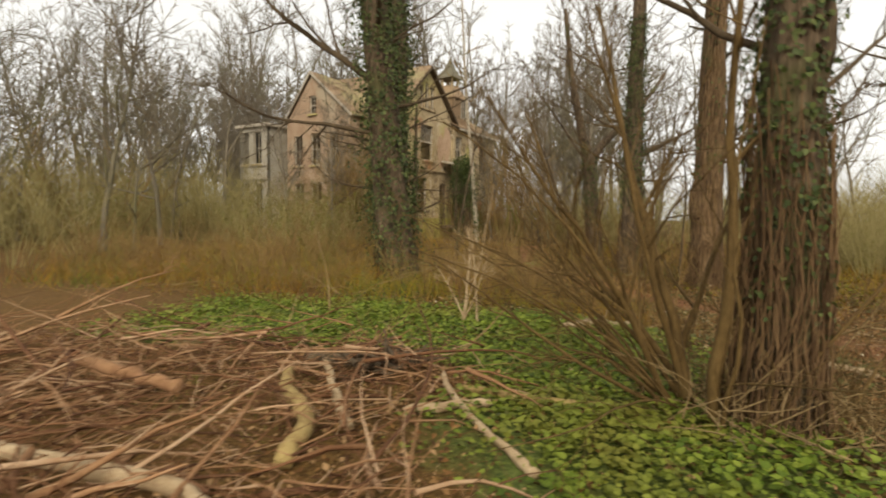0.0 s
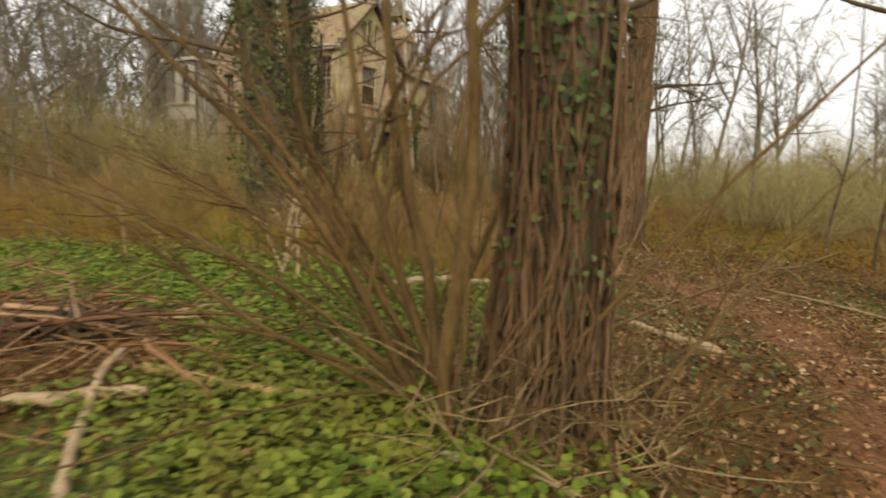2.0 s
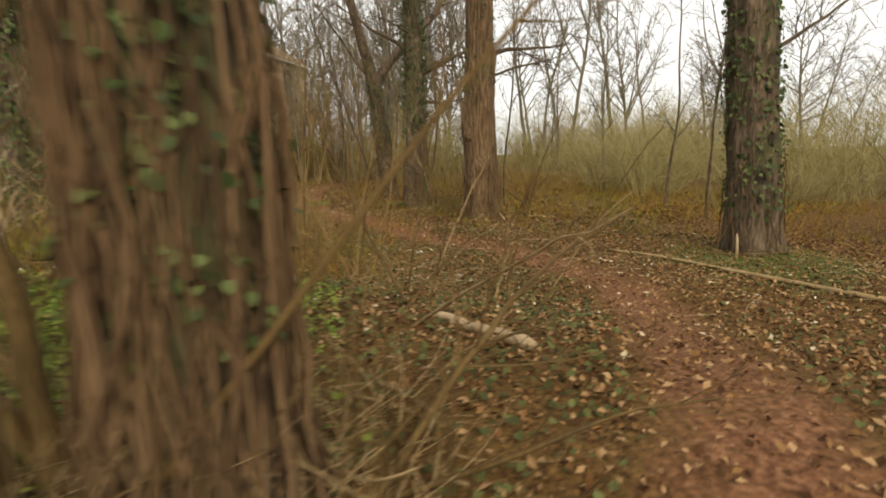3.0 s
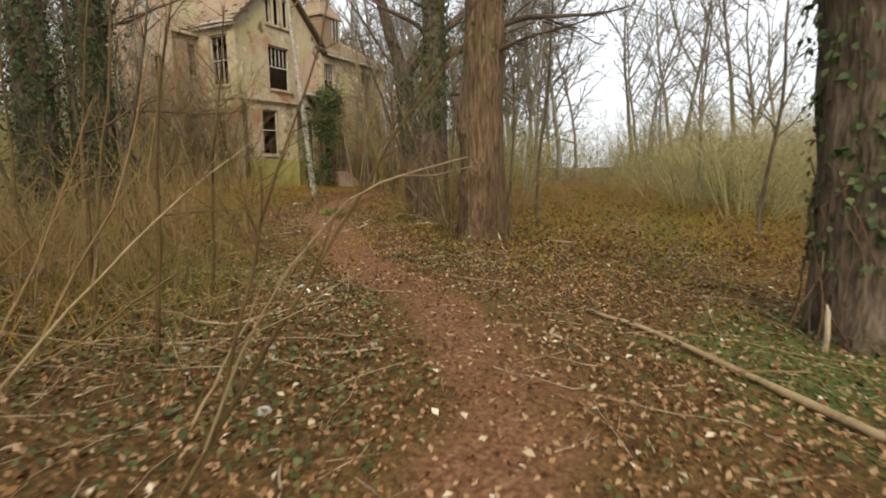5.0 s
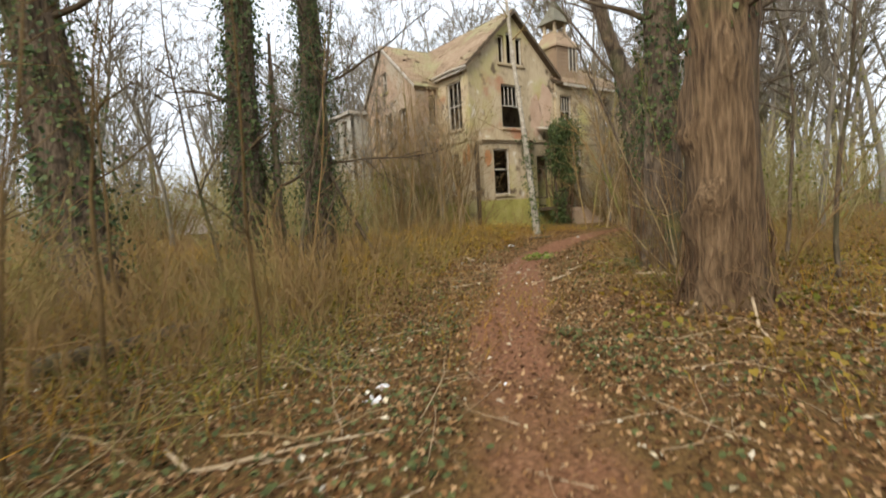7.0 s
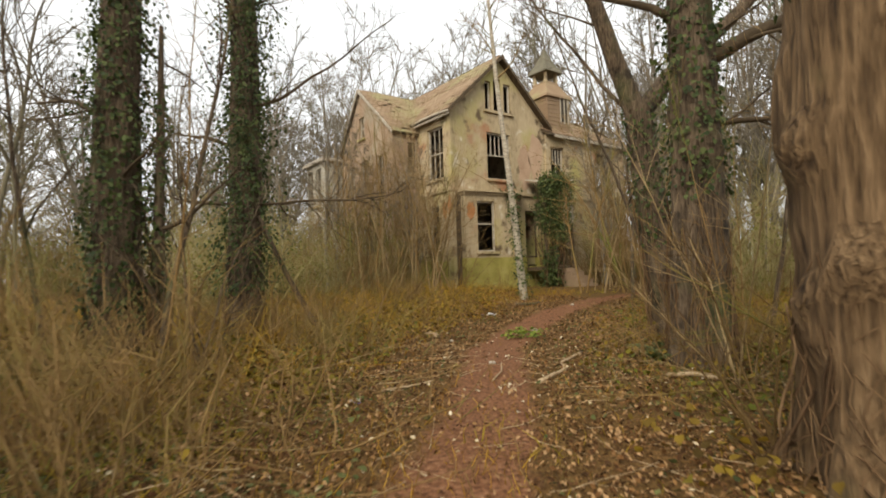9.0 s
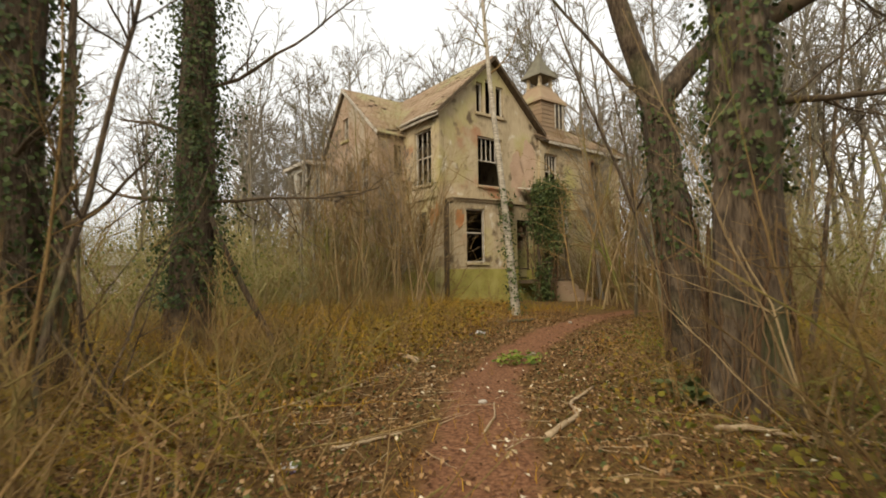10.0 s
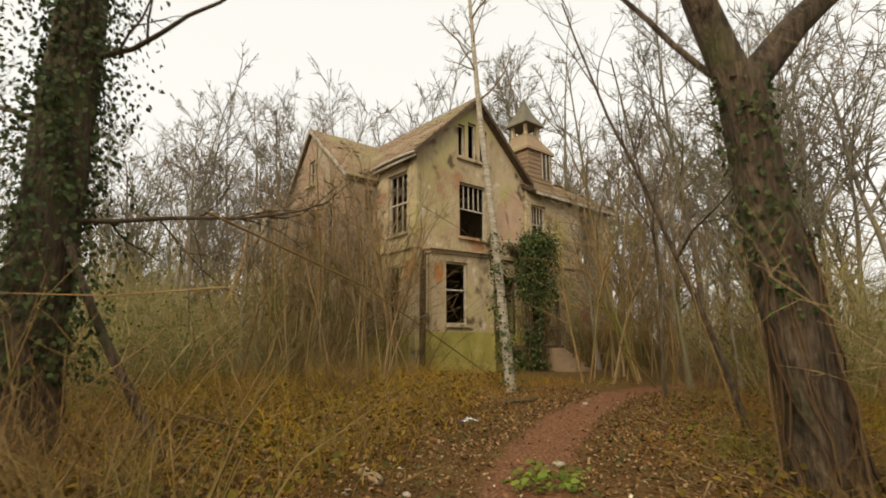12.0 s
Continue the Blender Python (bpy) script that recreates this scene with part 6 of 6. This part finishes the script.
log([(-7.52, -0.38, 0.14), (-7.2, -1.1, 0.08), (-6.88, -1.75, 0.02)], 0.035, 0.045, DEADWOOD, "pale grey branch propped on the brush pile", "branch", seed=5, twig=2)
log([(-6.55, -1.35), (-6.0, -1.15), (-5.85, -1.1)], 0.04, 0.035, DEADWOOD, "split pale branch lying on the green herbs", "branch", seed=6)
log([(-6.1, -0.75), (-5.6, -0.9), (-4.9, -0.95)], 0.035, 0.03, YELLOWWOOD, "broken yellowish branch on the green herbs", "branch", seed=7, twig=1)
log([(-6.3, -0.55, 0.1), (-6.25, -0.9, 0.06), (-5.95, -1.5, 0.0), (-5.55, -2.2, 0.0)], 0.022, 0.035, DEADWOOD, "forked grey stick poking up from the herbs", "branch", seed=8)
log([(-4.85, 2.0), (-4.3, 2.45), (-3.7, 3.0)], 0.07, 0.06, DEADWOOD, "fallen grey log behind the hazel bush", seed=9, twig=2)
log([(-2.42, 1.1), (-1.95, 0.22)], 0.035, 0.045, DEADWOOD, "pale barkless log among dark ivy", seed=10)
log([(1.55, 5.75), (1.95, 5.05), (2.25, 4.1), (2.6, 3.05), (2.95, 1.8)], 0.022, 0.032, BARK_PALE, "long grey pole lying along the path edge", "pole", seed=11)
log([(-2.55, 15.75), (-2.65, 14.8), (-2.4, 14.2), (-2.5, 13.3)], 0.018, 0.032, DEADWOOD, "crooked pale branch beside the red path", "branch", seed=13, twig=2)
log([(-1.05, 14.18), (-0.75, 14.3), (-0.42, 14.25)], 0.03, 0.026, DEADWOOD, "pale log lying under the great trees", seed=14)
log([(-4.15, 12.1), (-4.0, 12.5), (-3.84, 12.85)], 0.016, 0.012, DEADWOOD, "thin curved stick on the litter", "branch", seed=15)
log([(-6.0, 9.25), (-5.93, 9.98)], 0.02, 0.014, DEADWOOD, "bleached stick on the litter", "branch", seed=16)
log([(-4.7, 5.5), (-5.3, 6.8), (-5.7, 7.8), (-6.05, 8.85)], 0.10, 0.075, BARK, "mossy dark fallen trunk in the undergrowth", seed=17, twig=4, dz=0.08)
log([(0.2, 10.35, 0.0), (0.33, 10.1, 0.2)], 0.035, 0.02, DEADWOOD, "short pale broken peg of wood", "branch", seed=18)
log([(0.9, 10.6, 0.2), (0.95, 10.0, 0.0), (1.05, 9.5, 0.0)], 0.018, 0.016, DEADWOOD, "pale stick leaning at the tree foot", "branch", seed=19)
log([(1.95, 11.15), (2.6, 10.75)], 0.025, 0.02, DEADWOOD, "pale fallen branch in the grass", "branch", seed=20)
log([(-6.55, 23.0), (-6.2, 23.2), (-5.95, 23.75)], 0.05, 0.04, BARK, "dark crooked branch at the end of the path", "branch", seed=21, twig=3)
log([(-6.35, 16.9), (-5.92, 16.63)], 0.05, 0.055, DEADWOOD, "short pale log in dry grass", seed=22)
log([(-9.2, 16.4), (-7.4, 15.9)], 0.03, 0.02, BARK, "dark branch lying in the dry grass", "branch", seed=23)
log([(-2.6, 5.35), (-2.12, 5.22), (-1.7, 5.7), (-1.3, 6.15)], 0.014, 0.010, DEADWOOD, "long thin pale stick on the litter", "branch", seed=24)
log([(-1.0, 4.4), (-0.5, 4.57)], 0.012, 0.009, DEADWOOD, "thin bleached stick near the path", "branch", seed=25)
log([(-2.55, 4.6), (-1.82, 4.82)], 0.014, 0.010, DEADWOOD, "dry pale stick on the litter", "branch", seed=26)
log([(1.05, 5.12), (1.0, 4.95), (1.07, 4.78)], 0.018, 0.014, DEADWOOD, "bone-pale curl of bark by the path", "bark", seed=27)
log([(-10.0, 10.4), (-11.6, 11.7), (-13.2, 13.1)], 0.05, 0.04, BARK, "dark fallen branch in the dead growth", "branch", seed=28, twig=4)
log([(-3.1, 13.15), (-3.2, 13.7), (-3.45, 14.3)], 0.012, 0.008, DEADWOOD, "thin stick lying on the red path", "branch", seed=29)
# root clod of the pulled stump
r = np.random.default_rng(5)
stump = thing("root_stump", "dark earthy tangle of roots from a pulled stump", "stump", Matrix.Translation(on_ground(-7.0, -0.35)))
for _ in range(46):
    a = r.uniform(0, 6.28)
    q, qr = limb(r, r.normal(0, 0.16, 3) * (1, 1, 0.4) + (0, 0, 0.12), (math.cos(a), math.sin(a), r.normal(0.1, 0.5)), r.uniform(0.2, 0.45), r.uniform(0.015, 0.05), 0.006, 4, 0.25)
    q[:, 2] = np.maximum(q[:, 2], 0.0)
    b = Build()
    b.tube(q, qr, 5)
    part("root", b, DARKWOOD, stump)
# stake by the tree
b = Build()
p = on_ground(3.28, 4.68)
b.tube([p - (0, 0, 0.1), p + (0.01, 0, 0.15), p + (0.0, 0.01, 0.34), p + (-0.02, 0, 0.42)], [0.025, 0.025, 0.022, 0.006], 7, True)
solid("stake", b, DEADWOOD, "short pale broken stake at the foot of a tree", "stake")


def lump(x, y, s, mat, label, name, category, seed):
    """A broken stone or crumpled scrap."""
    r = np.random.default_rng(seed)
    bm = bmesh.new()
    bmesh.ops.create_icosphere(bm, subdivisions=2, radius=s)
    for v in bm.verts:
        v.co = Vector((v.co.x * 1.2, v.co.y * 0.9, v.co.z * 0.55)) * (1 + 0.25 * noise.noise(v.co * (3.0 / s) + Vector((seed, 0, 0))))
    me = bpy.data.meshes.new(name)
    bm.to_mesh(me)
    bm.free()
    me.materials.append(mat)
    ob = new(name, me)
    ob.matrix_world = Matrix.Translation(on_ground(x, y, s * 0.25)) @ Matrix.Rotation(r.uniform(0, 6), 4, "Z")
    return tagged(ob, label, category)


for k, (x, y, s) in enumerate([(-1.09, 3.39, 0.05), (-4.08, -1.5, 0.05), (-6.05, 16.2, 0.06), (-4.29, 18.36, 0.07), (-5.5, 16.5, 0.05), (-4.8, 23.6, 0.07), (-2.23, 4.56, 0.04), (-2.05, 4.5, 0.035), (-1.59, 4.33, 0.045), (-1.38, 4.38, 0.035), (-1.5, 4.6, 0.05), (-3.6, 14.3, 0.05), (-0.6, 4.7, 0.04), (-1.2, 5.4, 0.035), (-6.0, 0.2, 0.04)]):
    lump(x, y, s, STONE, "pale broken stone on the woodland floor", "stone", "stone", k)


def scrap(x, y, s, mat, label, seed):
    """A crumpled bit of plastic sheet."""
    r = np.random.default_rng(seed)
    n = 6
    u = np.linspace(-1, 1, n)
    X, Y = np.meshgrid(u, u)
    Z = r.normal(0, 0.22, X.shape) + 0.35
    v = np.stack([X * s + r.normal(0, s * 0.12, X.shape), Y * s * 0.7 + r.normal(0, s * 0.1, X.shape), Z * s], -1).reshape(-1, 3)
    b = Build()
    i = (np.arange(n - 1)[:, None] * n + np.arange(n - 1)[None])
    b.add(v, np.stack([i, i + 1, i + n + 1, i + n], -1).reshape(-1, 4).tolist())
    ob = solid("plastic_scrap", b, mat, label, "litter", False, at=Matrix.Translation(on_ground(x, y)))
    md = ob.modifiers.new("thick", "SOLIDIFY")
    md.thickness = 0.004
    return ob


BLUE = material("blue_plastic", [(0.10, 0.12, 0.35), (0.16, 0.18, 0.5), (0.3, 0.3, 0.6)], 12, 0.5, 0.0, 40)
scrap(-1.8, 6.62, 0.07, PLASTIC, "crumpled white plastic scrap on the ivy", 1)
scrap(-1.95, 6.95, 0.05, PLASTIC, "small white plastic scrap", 2)
scrap(-4.2, 11.65, 0.06, PLASTIC, "crumpled white wrapper in the litter", 3)
scrap(-4.13, 11.58, 0.035, BLUE, "torn blue wrapper in the litter", 4)
scrap(-6.5, 20.9, 0.13, PLASTIC, "pale bag in dry grass near the path", 5)
scrap(-6.68, 20.8, 0.06, BLUE, "blue scrap beside a pale bag", 6)
scrap(-1.0, 7.4, 0.03, PLASTIC, "tiny white scrap beside the path", 7)


def fern(x, y, s, n, label, mat=FERN):
    """Arching fronds with small leaflets."""
    r = np.random.default_rng(n)
    ob = thing("fern", label, "fern", Matrix.Translation(on_ground(x, y)))
    for k in range(n):
        a = r.uniform(0, 6.28)
        q, qr = limb(r, (0, 0, 0), (math.cos(a), math.sin(a), 0.9), s * r.uniform(0.6, 1.1), 0.005, 0.002, 8, 0.05, -0.16)
        b = Build()
        b.tube(q, qr, 3)
        t = np.repeat(np.linspace(0.15, 1, 16), 2)
        side = np.tile([1, -1], 16)
        c = np.stack([np.interp(t, np.linspace(0, 1, 9), q[:, i]) for i in range(3)], -1)
        w = np.array((-math.sin(a), math.cos(a), 0.0))
        y_ = side[:, None] * w + np.array((math.cos(a), math.sin(a), -0.2)) * 0.4
        b.scatter(LEAF, LEAF_F, c, frames_from(y_, np.repeat(UP[None] + 0.001, 32, 0)), s * 0.28 * (1.05 - t))
        part("frond", b, mat, ob)


fern(-1.25, 15.7, 0.75, 22, "green fern clump at the foot of the trees")
fern(-0.95, 15.35, 0.55, 14, "small green fern clump")
leaves("green_herbs", "bright green herb patch by the red path", 420, (-5.0, -3.5, 16.6, 18.2), lambda x, y: 1 - step(0.3, 0.55, np.hypot(x + 4.25, (y - 17.4) * 0.8)), (0.06, 0.12), HERB, 0.6, (0.02, 0.16), category="herbs")


def ivy_mound():
    """The ivy that hangs in clumps from the porch canopy and climbs its posts."""
    r = np.random.default_rng(77)
    top = np.stack([r.uniform(4.9, 7.0, 26), r.uniform(-2.0, -1.3, 26), r.uniform(4.6, 6.1, 26)], -1)
    post = np.stack([5.3 + r.normal(0, 0.35, 22), -1.7 + r.normal(0, 0.15, 22), r.uniform(0.2, 5.2, 22)], -1)
    drape = np.stack([r.uniform(5.6, 6.9, 12), -1.7 + r.normal(0, 0.15, 12), r.uniform(2.6, 4.8, 12)], -1)
    c = np.concatenate([top, post, drape])
    n = 7200
    k = r.integers(0, len(c), n)
    loc = c[k] + r.normal(0, 1, (n, 3)) * (0.24, 0.2, 0.3)
    loc[:, 2] = np.maximum(loc[:, 2], 0.02)
    o = unit(r.normal(0, 1, (n, 3)) * (1, 0.6, 0.3) + (0, -0.7, 0.2))
    b = Build()
    b.scatter(LEAF, LEAF_F, loc, frames_from(-UP * 0.9 + r.normal(0, 0.5, (n, 3)), o), r.uniform(0.07, 0.15, n))
    ob = thing("ivy_mound", "dark ivy hanging in clumps over the porch", "ivy", HOUSE)
    part("leaves", b, IVY, ob, "", True, "stuff")
    for _ in range(14):
        s = Build()
        q, qr = limb(r, (5.7 + r.normal(0, 0.5), -1.6 + r.normal(0, 0.2), -0.3), (r.normal(0, 0.1), r.normal(0, 0.1), 1), r.uniform(3, 5.2), 0.03, 0.01, 8, 0.06, 0.02)
        s.tube(q, qr, 5)
        part("stem", s, ROPE, ob)


ivy_mound()

# low growth and canes over the field before the house
leaves("bramble_leaves", "low olive-brown bramble leaves among dead canes", 30000, (-16, -2, 8.5, 27), lambda x, y: left_field(x, y) * (0.15 + 0.85 * patchy(x, y, 1.4, 5)), (0.05, 0.11), BRAMBLE, 0.9, (0.02, 0.42), category="brambles")
leaves("dead_leaves", "curled dead leaves caught in the low growth", 42000, (-16, -2, 8.5, 27), lambda x, y: left_field(x, y) * (0.15 + 0.85 * patchy(x, y, 1.1, 8)), (0.05, 0.10), LITTER, 0.9, (0.0, 0.3), DRY, DRY_F)
leaves("bramble_leaves", "low olive leaves beside the great trees", 16000, (-3, 10, 8, 28), lambda x, y: right_field(x, y) * (0.1 + 0.9 * patchy(x, y, 1.3, 2)), (0.05, 0.10), BRAMBLE, 0.9, (0.02, 0.3), category="brambles")
stalks("bramble_canes", "arching dead canes before the house", 2800, (-17, -2, 8.5, 28), lambda x, y: left_field(x, y) * patchy(x, y, 0.7, 4), (0.3, 0.9), STRAW, 0.7, 0.005, curl=0.8)
stalks("bramble_canes", "dark arching canes before the house", 3600, (-17, -2, 8.5, 28), lambda x, y: left_field(x, y) * patchy(x, y, 0.8, 7), (0.25, 0.8), BARK, 0.7, 0.006, curl=0.8)
stalks("golden_stalks", "golden dead stalks standing thick before the house", 7500, (-16, -3, 12.5, 27), lambda x, y: left_field(x, y) * (0.25 + 0.75 * patchy(x, y, 0.45, 2)) * np.vectorize(lambda a, b: float(clear_of_house(a, b, 0.3)))(x, y), (0.4, 1.15), GOLD, 0.35, 0.006, curl=0.5)
